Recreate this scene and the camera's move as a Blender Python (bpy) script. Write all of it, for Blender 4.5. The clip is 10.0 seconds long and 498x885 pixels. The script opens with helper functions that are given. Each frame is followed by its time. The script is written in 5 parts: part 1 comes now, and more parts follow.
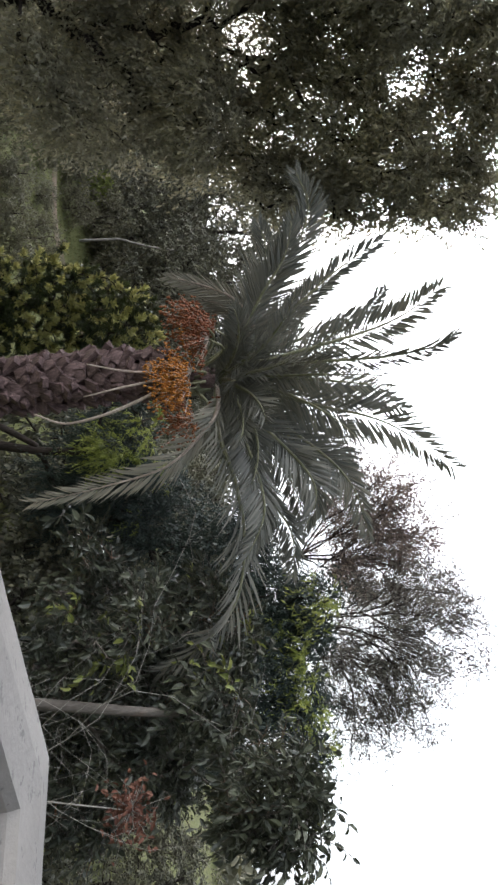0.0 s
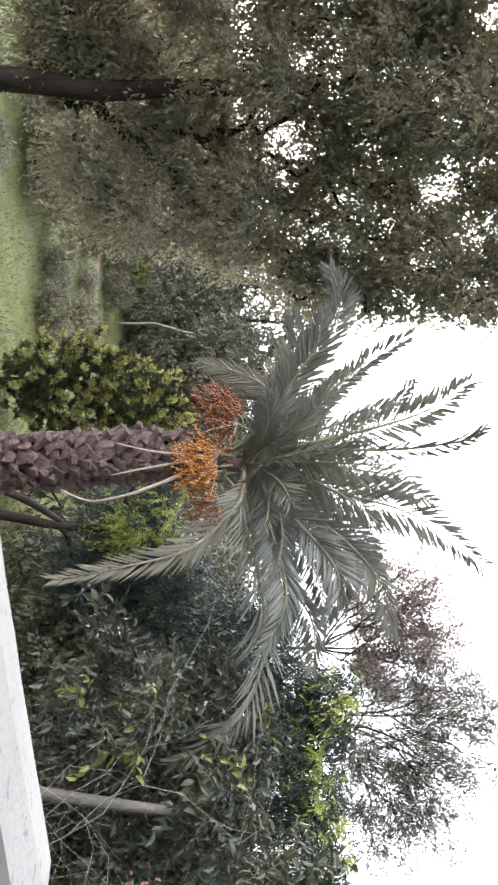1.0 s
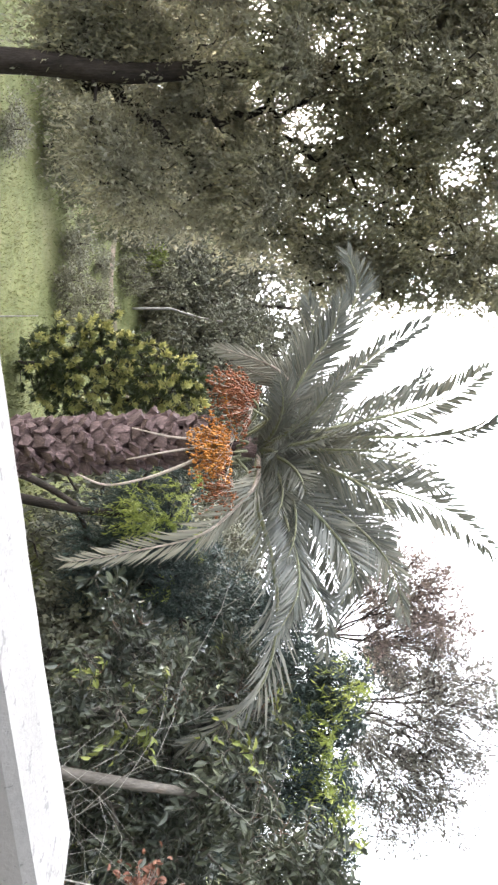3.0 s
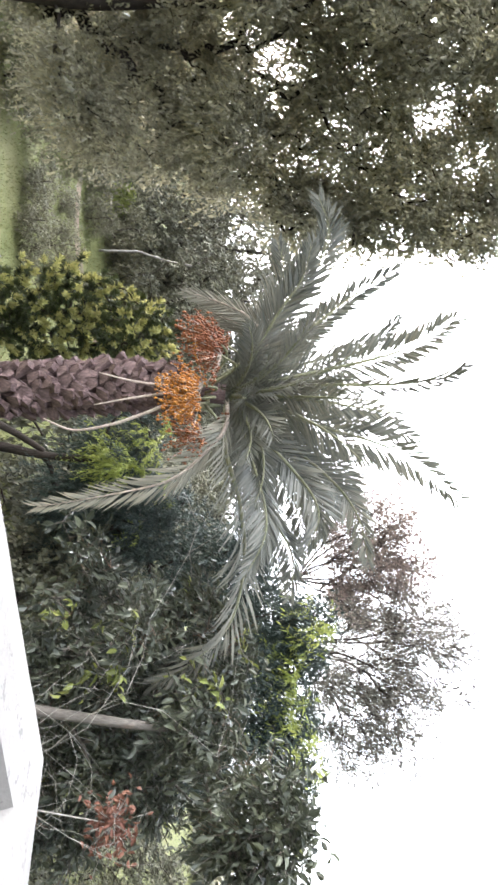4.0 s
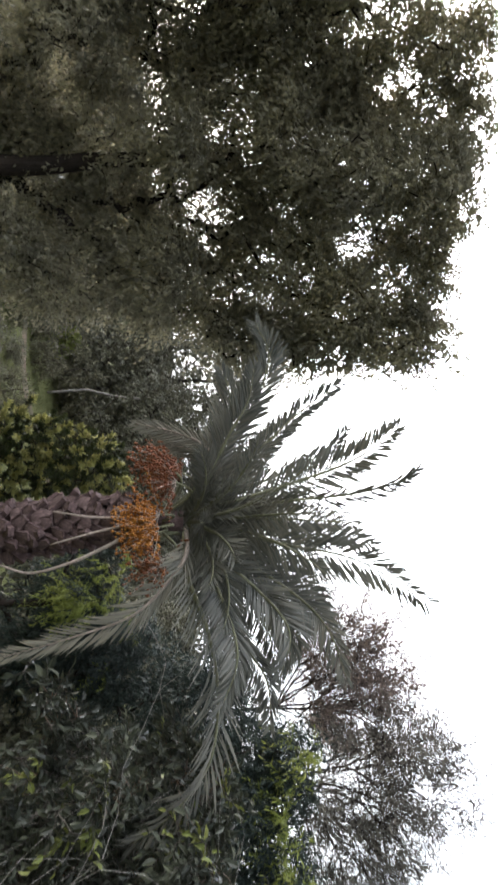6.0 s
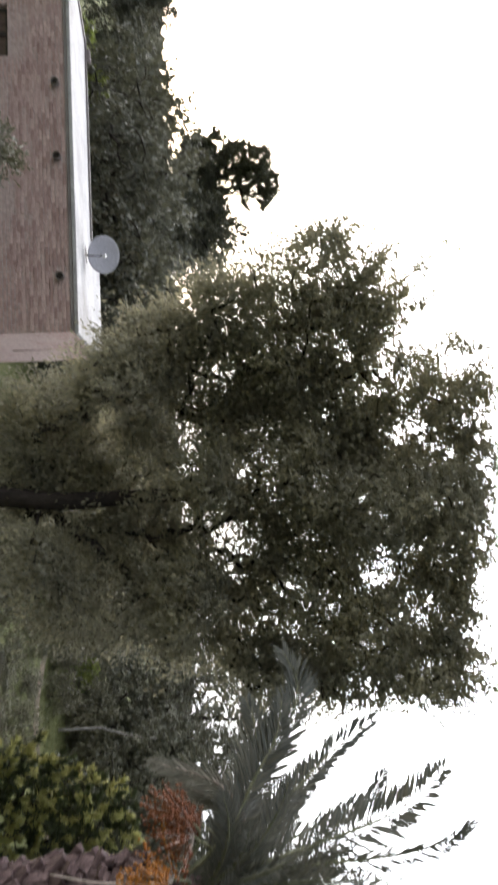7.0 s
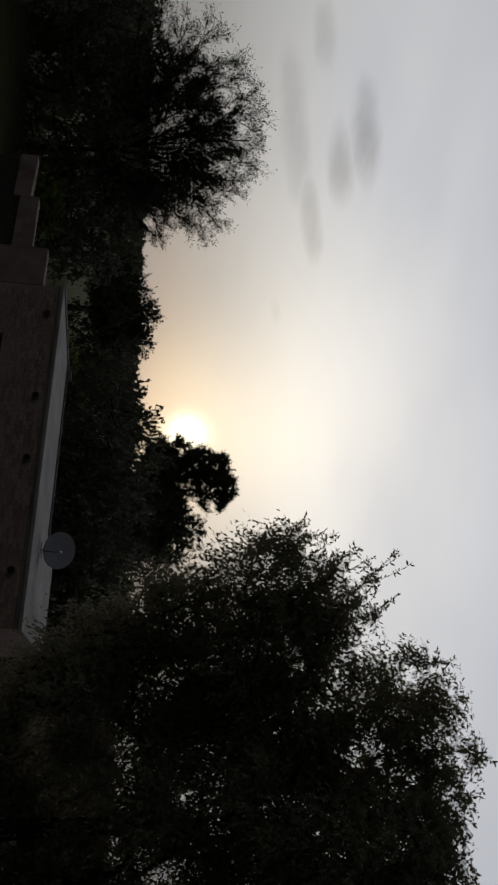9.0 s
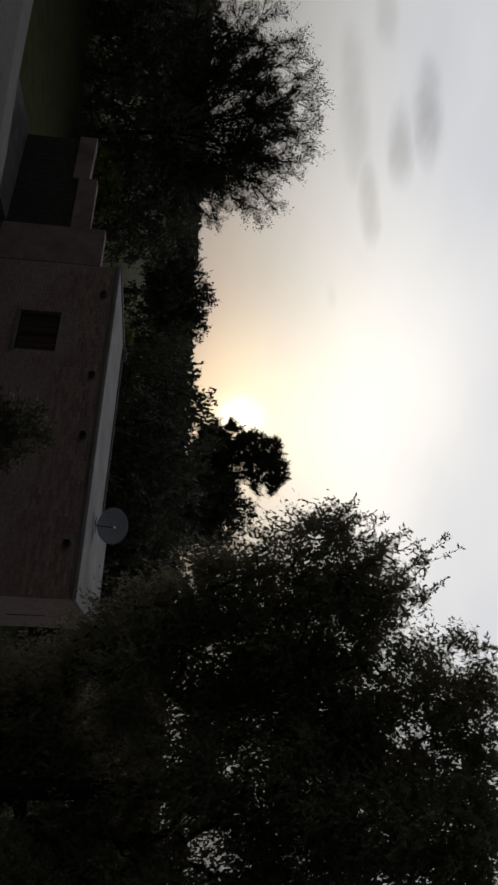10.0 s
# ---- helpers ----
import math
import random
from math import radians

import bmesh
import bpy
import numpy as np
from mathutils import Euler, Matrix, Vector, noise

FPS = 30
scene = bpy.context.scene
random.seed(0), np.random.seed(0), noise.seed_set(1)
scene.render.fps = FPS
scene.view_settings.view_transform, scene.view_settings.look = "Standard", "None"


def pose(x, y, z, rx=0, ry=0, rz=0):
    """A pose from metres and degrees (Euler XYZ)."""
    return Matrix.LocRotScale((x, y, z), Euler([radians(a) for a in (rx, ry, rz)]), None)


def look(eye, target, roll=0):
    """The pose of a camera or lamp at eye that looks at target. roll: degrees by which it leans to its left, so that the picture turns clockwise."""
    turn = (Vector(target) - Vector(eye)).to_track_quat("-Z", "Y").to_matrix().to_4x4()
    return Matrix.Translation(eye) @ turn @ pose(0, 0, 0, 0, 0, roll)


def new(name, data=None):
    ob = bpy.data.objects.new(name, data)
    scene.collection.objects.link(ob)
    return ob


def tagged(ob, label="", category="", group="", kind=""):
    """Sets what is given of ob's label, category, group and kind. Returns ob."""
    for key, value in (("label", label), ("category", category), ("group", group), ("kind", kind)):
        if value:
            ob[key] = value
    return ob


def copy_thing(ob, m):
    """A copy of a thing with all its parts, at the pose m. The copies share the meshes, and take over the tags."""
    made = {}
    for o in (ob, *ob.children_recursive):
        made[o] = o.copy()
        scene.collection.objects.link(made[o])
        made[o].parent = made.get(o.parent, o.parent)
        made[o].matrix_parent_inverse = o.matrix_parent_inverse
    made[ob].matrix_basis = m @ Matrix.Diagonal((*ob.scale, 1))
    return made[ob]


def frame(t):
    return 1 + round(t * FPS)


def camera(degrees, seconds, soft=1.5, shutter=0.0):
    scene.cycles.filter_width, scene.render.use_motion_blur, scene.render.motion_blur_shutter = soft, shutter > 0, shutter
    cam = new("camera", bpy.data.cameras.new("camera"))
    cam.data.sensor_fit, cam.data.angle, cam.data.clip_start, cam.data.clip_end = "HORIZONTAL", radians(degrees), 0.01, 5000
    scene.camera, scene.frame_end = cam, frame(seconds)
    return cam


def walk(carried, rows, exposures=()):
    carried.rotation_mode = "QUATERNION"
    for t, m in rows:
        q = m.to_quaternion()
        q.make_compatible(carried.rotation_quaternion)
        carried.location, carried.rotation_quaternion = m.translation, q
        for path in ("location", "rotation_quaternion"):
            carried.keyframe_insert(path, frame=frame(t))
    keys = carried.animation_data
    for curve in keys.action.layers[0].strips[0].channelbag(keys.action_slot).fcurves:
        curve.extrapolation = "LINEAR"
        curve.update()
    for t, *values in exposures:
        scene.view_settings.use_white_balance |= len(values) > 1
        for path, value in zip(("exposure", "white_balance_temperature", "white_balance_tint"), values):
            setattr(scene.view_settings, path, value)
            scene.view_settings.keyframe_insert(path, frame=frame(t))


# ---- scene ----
cam = camera(39.0, 10.0, soft=2.4, shutter=0.2)
EYE_Z = 5.0


def aim(yaw, pitch, lean, dx=0.0, dy=0.0, dz=0.0):
    """The phone is held on its side: its right edge points up."""
    y, p = radians(yaw), radians(pitch)
    eye = Vector((dx, dy, EYE_Z + dz))
    ahead = Vector((-math.sin(y) * math.cos(p), math.cos(y) * math.cos(p), math.sin(p)))
    return look(eye, eye + ahead, 90 + lean)


PATH = [
    (0, 0.58, 2.20, -4.16, -0.000, 0.020, 0.027),
    (0.5, 3.77, 0.60, -1.92, -0.001, 0.012, 0.023),
    (1, 7.50, 0.51, -1.41, -0.015, 0.033, 0.015),
    (1.5, 6.52, 0.85, -2.05, -0.021, 0.028, 0.019),
    (2, 6.45, -1.38, -0.53, -0.025, 0.046, -0.003),
    (2.5, 6.13, -1.48, -0.79, -0.008, 0.031, 0.004),
    (2.7, 6.40, -1.03, -1.05, -0.007, 0.030, 0.003),
    (3.8, 4.64, 1.38, 0.44, -0.004, 0.028, -0.003),
    (4, 2.12, 1.88, -0.37, 0.008, 0.001, 0.002),
    (4.5, 0.45, 6.68, -2.07, 0.001, 0.006, 0.012),
    (5, -1.02, 4.54, -3.71, 0.022, 0.021, 0.015),
    (5.2, 0.05, 4.72, -5.48, -0.000, 0.008, 0.006),
    (6.3, 17.71, 5.89, -5.56, 0.027, -0.005, 0.020),
    (6.5, 22.10, 6.21, -6.15, 0.033, -0.001, 0.011),
    (6.7, 28.61, 6.70, -4.27, 0.047, 0.034, 0.008),
    (7, 38.70, 5.78, -2.60, 0.071, 0.067, -0.026),
    (7.2, 45.67, 6.27, -0.68, -0.028, -0.017, -0.009),
    (7.5, 53.59, 9.36, 0.63, 0.002, 0.017, -0.009),
    (8, 60.09, 15.08, 2.77, -0.023, -0.019, 0.005),
    (8.5, 61.74, 12.95, 3.08, -0.016, -0.047, 0.015),
    (9, 62.59, 9.53, 3.09, -0.066, -0.047, -0.026),
    (9.5, 62.53, 8.74, 4.46, -0.055, -0.026, -0.031),
    (10, 61.16, 5.29, 3.81, 0.055, 0.024, 0.015),
]
EXPOSURES = [
    (0, 0.12),
    (0.5, 0.92),
    (1, 1.30),
    (2.5, 1.62),
    (4, 1.68),
    (4.5, -0.60),
    (5, -1.10),
    (5.2, -0.65),
    (6.3, 0.30),
    (6.5, 0.23),
    (6.8, 0.45),
    (7.1, -0.05),
    (7.5, -2.25),
    (7.7, -3.17),
    (8, -3.80),
    (8.5, -4.09),
    (9, -3.93),
    (10, -3.71),
]
walk(cam, [(row[0], aim(*row[1:])) for row in PATH], EXPOSURES)

# ---- sky and light ----
SUN_AZ, SUN_EL = 62.9, 4.4


def compass(az, el):
    a, e = radians(az), radians(el)
    return Vector((-math.sin(a) * math.cos(e), math.cos(a) * math.cos(e), math.sin(e)))


def nodes_of(tree):
    n, l = tree.nodes, tree.links

    def add(kind, *ins, **props):
        node = n.new(kind)
        if "operation" in props:
            node.operation = props["operation"]
        if "data_type" in props:
            node.data_type = props["data_type"]
        if "blend_type" in props:
            node.blend_type = props["blend_type"]
        if "interpolation_type" in props:
            node.interpolation_type = props["interpolation_type"]
        for i, v in enumerate(ins):
            if v is None:
                continue
            if isinstance(v, bpy.types.NodeSocket):
                l.new(v, node.inputs[i])
            else:
                node.inputs[i].default_value = v
        return node
    return n, l, add


def make_world():
    w = bpy.data.worlds.new("world")
    scene.world = w
    w.use_nodes = True
    n, l, add = nodes_of(w.node_tree)
    n.clear()
    out = n.new("ShaderNodeOutputWorld")
    co = add("ShaderNodeTexCoord").outputs["Generated"]
    sky = add("ShaderNodeTexSky")
    sky.sky_type, sky.sun_disc, sky.dust_density = "NISHITA", False, 2.0
    sky.sun_elevation, sky.sun_rotation = radians(SUN_EL), radians(-SUN_AZ)

    def m(op, a, b=None, c=None):
        return add("ShaderNodeMath", a, b, c, operation=op).outputs[0]

    def mix(f, a, b, mode="MIX"):
        node = add("ShaderNodeMix", data_type="RGBA", blend_type=mode)
        for key, v in ((0, f), (6, a), (7, b)):
            if isinstance(v, bpy.types.NodeSocket):
                l.new(v, node.inputs[key])
            else:
                node.inputs[key].default_value = v
        return node.outputs[2]

    def dot(v):
        return add("ShaderNodeVectorMath", co, tuple(v), operation="DOT_PRODUCT").outputs["Value"]
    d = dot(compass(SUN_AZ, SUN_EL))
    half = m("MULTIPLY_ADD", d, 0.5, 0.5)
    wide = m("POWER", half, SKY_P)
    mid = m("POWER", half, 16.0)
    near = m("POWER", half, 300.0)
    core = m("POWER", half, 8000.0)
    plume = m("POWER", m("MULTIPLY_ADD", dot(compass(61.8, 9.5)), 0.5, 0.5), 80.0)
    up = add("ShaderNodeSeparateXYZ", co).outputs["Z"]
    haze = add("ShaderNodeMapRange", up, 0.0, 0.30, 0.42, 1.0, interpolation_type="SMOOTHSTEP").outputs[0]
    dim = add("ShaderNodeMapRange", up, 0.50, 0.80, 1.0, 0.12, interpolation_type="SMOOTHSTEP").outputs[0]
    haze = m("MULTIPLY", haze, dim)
    # thin veil of high cloud, streaked along the horizon
    flat = add("ShaderNodeMapping", co, (0, 0, 0), (0, 0, 0), (1.4, 1.4, 3.4))
    veil = add("ShaderNodeTexNoise", flat.outputs[0], None, 1.7, 3.0, 0.5).outputs[0]
    veil = add("ShaderNodeMapRange", veil, 0.3, 0.72, 0.92, 1.06).outputs[0]
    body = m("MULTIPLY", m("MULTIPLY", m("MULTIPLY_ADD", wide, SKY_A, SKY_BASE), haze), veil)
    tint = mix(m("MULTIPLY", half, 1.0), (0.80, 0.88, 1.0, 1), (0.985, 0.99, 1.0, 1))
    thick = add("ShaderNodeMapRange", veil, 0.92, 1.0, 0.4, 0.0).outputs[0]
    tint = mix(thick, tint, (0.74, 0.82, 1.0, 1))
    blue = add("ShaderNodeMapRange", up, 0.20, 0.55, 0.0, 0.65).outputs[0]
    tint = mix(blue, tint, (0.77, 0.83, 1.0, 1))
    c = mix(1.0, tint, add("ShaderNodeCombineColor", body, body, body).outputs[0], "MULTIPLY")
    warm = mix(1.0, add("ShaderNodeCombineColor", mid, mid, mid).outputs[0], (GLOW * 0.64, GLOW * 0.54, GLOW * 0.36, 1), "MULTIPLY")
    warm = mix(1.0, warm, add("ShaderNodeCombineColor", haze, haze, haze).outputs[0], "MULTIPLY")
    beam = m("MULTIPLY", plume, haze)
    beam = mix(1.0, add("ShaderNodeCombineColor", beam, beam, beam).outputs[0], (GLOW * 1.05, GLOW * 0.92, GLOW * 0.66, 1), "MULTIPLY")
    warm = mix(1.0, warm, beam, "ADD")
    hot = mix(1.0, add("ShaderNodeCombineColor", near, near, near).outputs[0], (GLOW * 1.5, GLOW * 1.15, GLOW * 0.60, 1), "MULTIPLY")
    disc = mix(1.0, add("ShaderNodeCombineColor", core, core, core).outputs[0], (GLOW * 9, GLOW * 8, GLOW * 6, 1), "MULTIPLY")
    # small grey clouds low in the west
    ragged = add("ShaderNodeTexNoise", flat.outputs[0], None, 9.0, 3.0, 0.6).outputs[0]
    shade = None
    for az, el, wid, hgt, dark in ((87.4, 16.1, 2.7, 0.85, 1.0), (87.5, 10.8, 3.8, 0.85, 0.65), (85.0, 14.6, 2.4, 0.75, 0.8), (80.9, 12.9, 2.4, 0.6, 0.75), (93.6, 12.0, 1.7, 0.6, 0.5), (73.5, 10.9, 0.9, 0.35, 0.3)):
        c0 = compass(az, el)
        east = compass(az - 90, 0)
        top = east.cross(c0)
        east, top = east * 0.978 + top * 0.208, top * 0.978 - east * 0.208
        a = m("DIVIDE", dot(east), radians(wid))
        b = m("DIVIDE", dot(top), radians(hgt))
        r = m("ADD", m("ADD", m("MULTIPLY", a, a), m("MULTIPLY", b, b)), m("MULTIPLY_ADD", ragged, 3.0, -1.5))
        ahead = m("GREATER_THAN", dot(c0), 0.5)
        one = m("MULTIPLY", ahead, add("ShaderNodeMapRange", r, -1.0, 2.8, dark, 0.0, interpolation_type="SMOOTHSTEP").outputs[0])
        shade = one if shade is None else m("MAXIMUM", shade, one)
    c = mix(m("MULTIPLY", shade, 0.48), c, (0.6, 0.66, 0.78, 1))
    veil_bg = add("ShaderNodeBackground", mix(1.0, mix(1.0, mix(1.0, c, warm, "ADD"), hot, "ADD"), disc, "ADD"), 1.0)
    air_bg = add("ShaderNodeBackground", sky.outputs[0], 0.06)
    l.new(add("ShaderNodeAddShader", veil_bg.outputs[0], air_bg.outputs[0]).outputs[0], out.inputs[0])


SKY_P, SKY_A, SKY_BASE, GLOW = 1.95, 9.5, 0.19, 3.6
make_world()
sun = new("sun", bpy.data.lights.new("sun", "SUN"))
sun.data.energy, sun.data.angle, sun.data.color = 0.8, radians(10), (1.0, 0.80, 0.55)
sun.matrix_world = look(compass(SUN_AZ, SUN_EL) * 60, (0, 0, 0))

# ---- materials ----
def material(name, rough=0.8, spec=0.3, metal=0.0):
    mat = bpy.data.materials.new(name)
    mat.use_nodes = True
    n, l, add = nodes_of(mat.node_tree)
    p = n["Principled BSDF"]
    p.inputs["Roughness"].default_value = rough
    p.inputs["Specular IOR Level"].default_value = spec
    p.inputs["Metallic"].default_value = metal
    return mat, n, l, add, p


def blend(add, l, f, a, b, mode="MIX"):
    node = add("ShaderNodeMix", data_type="RGBA", blend_type=mode)
    for key, v in ((0, f), (6, a), (7, b)):
        if isinstance(v, bpy.types.NodeSocket):
            l.new(v, node.inputs[key])
        else:
            node.inputs[key].default_value = v if not isinstance(v, tuple) else (*v[:3], 1)
    return node.outputs[2]


def leaf_material(name, dark, mid, light, rough=0.55, thin=0.35, patch=1.2, spec=0.35):
    """Leaves: each its own shade, drifting in larger patches; some light comes through."""
    dark, mid, light = [(r, g * 0.935, b * 1.03) for r, g, b in (dark, mid, light)]
    mat, n, l, add, p = material(name, rough, spec)
    isl = add("ShaderNodeNewGeometry").outputs["Random Per Island"]
    co = add("ShaderNodeTexCoord").outputs["Object"]
    big = add("ShaderNodeTexNoise", co, None, patch, 2.0).outputs[0]
    big = add("ShaderNodeMapRange", big, 0.35, 0.7, 0.0, 1.0).outputs[0]
    c = blend(add, l, isl, dark, mid)
    pick = add("ShaderNodeMath", isl, 7.31, operation="MULTIPLY").outputs[0]
    pick = add("ShaderNodeMath", pick, operation="FRACT").outputs[0]
    lit = add("ShaderNodeMath", big, pick, operation="MULTIPLY").outputs[0]
    c = blend(add, l, lit, c, light)
    l.new(c, p.inputs["Base Color"])
    t = add("ShaderNodeBsdfTranslucent", blend(add, l, 0.35, c, light))
    s = add("ShaderNodeMixShader", thin, p.outputs[0], t.outputs[0])
    l.new(s.outputs[0], n["Material Output"].inputs[0])
    return mat


def rough_material(name, a, b, scale=6.0, rough=0.85, bump=0.4, fine=40.0, stretch=(1, 1, 1), c=None, spec=0.25):
    """Bark, plaster, earth: two scales of colour and relief."""
    mat, n, l, add, p = material(name, rough, spec)
    co = add("ShaderNodeMapping", add("ShaderNodeTexCoord").outputs["Object"], (0, 0, 0), (0, 0, 0), stretch).outputs[0]
    n1 = add("ShaderNodeTexNoise", co, None, scale, 5.0, 0.6).outputs[0]
    n2 = add("ShaderNodeTexNoise", co, None, fine, 4.0, 0.6).outputs[0]
    f = add("ShaderNodeMapRange", n1, 0.32, 0.68, 0.0, 1.0).outputs[0]
    col = blend(add, l, f, a, b)
    if c:
        s = add("ShaderNodeTexNoise", co, None, scale * 0.35, 3.0, 0.6).outputs[0]
        col = blend(add, l, add("ShaderNodeMapRange", s, 0.52, 0.66, 0.0, 0.8).outputs[0], col, c)
    g = add("ShaderNodeMapRange", n2, 0.3, 0.7, 0.72, 1.2).outputs[0]
    col = blend(add, l, 1.0, col, add("ShaderNodeCombineColor", g, g, g).outputs[0], "MULTIPLY")
    l.new(col, p.inputs["Base Color"])
    h = add("ShaderNodeMath", n1, n2, operation="ADD").outputs[0]
    bp = add("ShaderNodeBump", bump, 0.05)
    l.new(h, bp.inputs["Height"])
    l.new(bp.outputs[0], p.inputs["Normal"])
    return mat


BARK_DARK = rough_material("dark_bark", (0.020, 0.016, 0.014), (0.052, 0.041, 0.035), 5, stretch=(1, 1, 0.25), spec=0.12)
BARK_PALE = rough_material("pale_bark", (0.08, 0.069, 0.060), (0.165, 0.145, 0.126), 4, stretch=(1, 1, 0.3), c=(0.22, 0.10, 0.045))
TWIG_GREY = rough_material("grey_twig", (0.18, 0.165, 0.145), (0.32, 0.30, 0.27), 8)
PALM_BARK = rough_material("palm_bark", (0.055, 0.034, 0.032), (0.175, 0.118, 0.112), 9, fine=36, stretch=(1, 1, 0.5))
PALM_STALK = rough_material("dry_stalk", (0.30, 0.24, 0.20), (0.48, 0.40, 0.34), 6, rough=0.6)
FROND_GREEN = leaf_material("frond_leaf", (0.095, 0.108, 0.088), (0.17, 0.18, 0.142), (0.25, 0.245, 0.165), 0.45, 0.15, 0.8)
FROND_DRY = leaf_material("dry_frond_leaf", (0.17, 0.178, 0.13), (0.27, 0.275, 0.205), (0.34, 0.32, 0.22), 0.7, 0.15, 0.8)
RACHIS = rough_material("rachis", (0.16, 0.17, 0.10), (0.28, 0.27, 0.17), 6, rough=0.5)
DATES = leaf_material("dates", (0.34, 0.12, 0.025), (0.50, 0.21, 0.035), (0.60, 0.30, 0.05), 0.45, 0.05, 2.5)
DATES_RUST = leaf_material("dry_dates", (0.15, 0.052, 0.025), (0.24, 0.09, 0.035), (0.32, 0.14, 0.05), 0.6, 0.05, 2.5)
LEAF_SHRUB = leaf_material("shrub_leaf", (0.026, 0.040, 0.016), (0.055, 0.074, 0.024), (0.09, 0.11, 0.035), 0.4, 0.15, 2.0)
LEAF_NEW = leaf_material("new_leaf", (0.26, 0.285, 0.085), (0.40, 0.42, 0.14), (0.52, 0.50, 0.19), 0.45, 0.21, 2.0)
LEAF_FERN = leaf_material("fern_leaf", (0.016, 0.028, 0.024), (0.034, 0.052, 0.042), (0.052, 0.074, 0.048), 0.5, 0.12, 1.2)
LEAF_LIME = leaf_material("lime_leaf", (0.17, 0.23, 0.045), (0.26, 0.33, 0.065), (0.36, 0.40, 0.09), 0.5, 0.25, 1.2)
LEAF_YELLOW = leaf_material("yellow_green_leaf", (0.10, 0.13, 0.03), (0.16, 0.20, 0.045), (0.25, 0.27, 0.07), 0.45, 0.2, 1.1)
LEAF_BROAD = leaf_material("broad_leaf", (0.018, 0.024, 0.016), (0.050, 0.060, 0.040), (0.12, 0.135, 0.075), 0.42, 0.10, 1.1, 0.35)
LEAF_RUST = leaf_material("rust_leaf", (0.085, 0.036, 0.022), (0.15, 0.066, 0.038), (0.21, 0.11, 0.065), 0.7, 0.1, 2.0)
LEAF_GREY = leaf_material("grey_leaf", (0.075, 0.085, 0.06), (0.13, 0.145, 0.10), (0.17, 0.19, 0.10), 0.6, 0.18, 0.5)
LEAF_OLIVE = leaf_material("olive_leaf", (0.133, 0.140, 0.100), (0.262, 0.264, 0.175), (0.47, 0.445, 0.24), 0.55, 0.40, 1.1)
LEAF_AIRY = leaf_material("airy_leaf", (0.13, 0.135, 0.11), (0.22, 0.22, 0.18), (0.29, 0.28, 0.21), 0.6, 0.3, 0.6)
LEAF_AIRY_BROWN = leaf_material("airy_brown_leaf", (0.19, 0.15, 0.13), (0.30, 0.24, 0.205), (0.33, 0.29, 0.21), 0.6, 0.3, 0.6)
LEAF_GARDEN = leaf_material("garden_leaf", (0.085, 0.088, 0.05), (0.145, 0.145, 0.08), (0.20, 0.195, 0.105), 0.6, 0.2, 1.5)
LEAF_WOOD = leaf_material("wood_leaf", (0.07, 0.077, 0.052), (0.13, 0.137, 0.088), (0.20, 0.20, 0.105), 0.6, 0.15, 0.25)
GRASS = leaf_material("grass_blade", (0.10, 0.125, 0.045), (0.15, 0.165, 0.062), (0.21, 0.21, 0.085), 0.6, 0.45, 0.25)
def plaster_material():
    """Old white plaster: soft grey drifts, hairline grime and small chipped pits."""
    mat, n, l, add, p = material("white_plaster", 0.85, 0.2)
    co = add("ShaderNodeTexCoord").outputs["Object"]
    broad = add("ShaderNodeTexNoise", co, None, 2.2, 4.0, 0.6).outputs[0]
    grain = add("ShaderNodeTexNoise", co, None, 60.0, 4.0, 0.7).outputs[0]
    chip = add("ShaderNodeTexNoise", add("ShaderNodeMapping", co, (0, 0, 0), (0, 0, 0.5), (1.0, 1.3, 1.0)).outputs[0], None, 22.0, 3.0, 0.75).outputs[0]
    pit = add("ShaderNodeMapRange", chip, 0.615, 0.65, 0.0, 1.0).outputs[0]
    c = blend(add, l, add("ShaderNodeMapRange", broad, 0.3, 0.7, 0.0, 1.0).outputs[0], (0.200, 0.186, 0.171), (0.245, 0.230, 0.212))
    g = add("ShaderNodeMapRange", grain, 0.3, 0.7, 0.93, 1.05).outputs[0]
    c = blend(add, l, 1.0, c, add("ShaderNodeCombineColor", g, g, g).outputs[0], "MULTIPLY")
    c = blend(add, l, add("ShaderNodeMath", pit, 0.6, operation="MULTIPLY").outputs[0], c, (0.11, 0.105, 0.10))
    l.new(c, p.inputs["Base Color"])
    h = add("ShaderNodeMath", grain, add("ShaderNodeMath", pit, -2.5, operation="MULTIPLY").outputs[0], operation="ADD").outputs[0]
    bp = add("ShaderNodeBump", 0.22, 0.012)
    l.new(h, bp.inputs["Height"])
    l.new(bp.outputs[0], p.inputs["Normal"])
    return mat


PLASTER = plaster_material()
LIMEWASH = rough_material("roof_limewash", (0.36, 0.34, 0.33), (0.50, 0.48, 0.46), 1.2, 0.85, 0.2, 30, c=(0.28, 0.26, 0.24))
CONCRETE = rough_material("old_concrete", (0.22, 0.19, 0.18), (0.34, 0.30, 0.28), 1.6, 0.9, 0.3, 30, c=(0.16, 0.13, 0.12))
PINK_RENDER = rough_material("pink_render", (0.33, 0.235, 0.215), (0.47, 0.36, 0.33), 1.8, 0.9, 0.3, 30, c=(0.20, 0.14, 0.13))
DISH_GREY = rough_material("dish_paint", (0.50, 0.50, 0.56), (0.62, 0.61, 0.67), 2.0, 0.5, 0.03, 40)
METAL_DARK = rough_material("dark_metal", (0.05, 0.045, 0.04), (0.10, 0.08, 0.07), 9, 0.6, 0.1, 60)
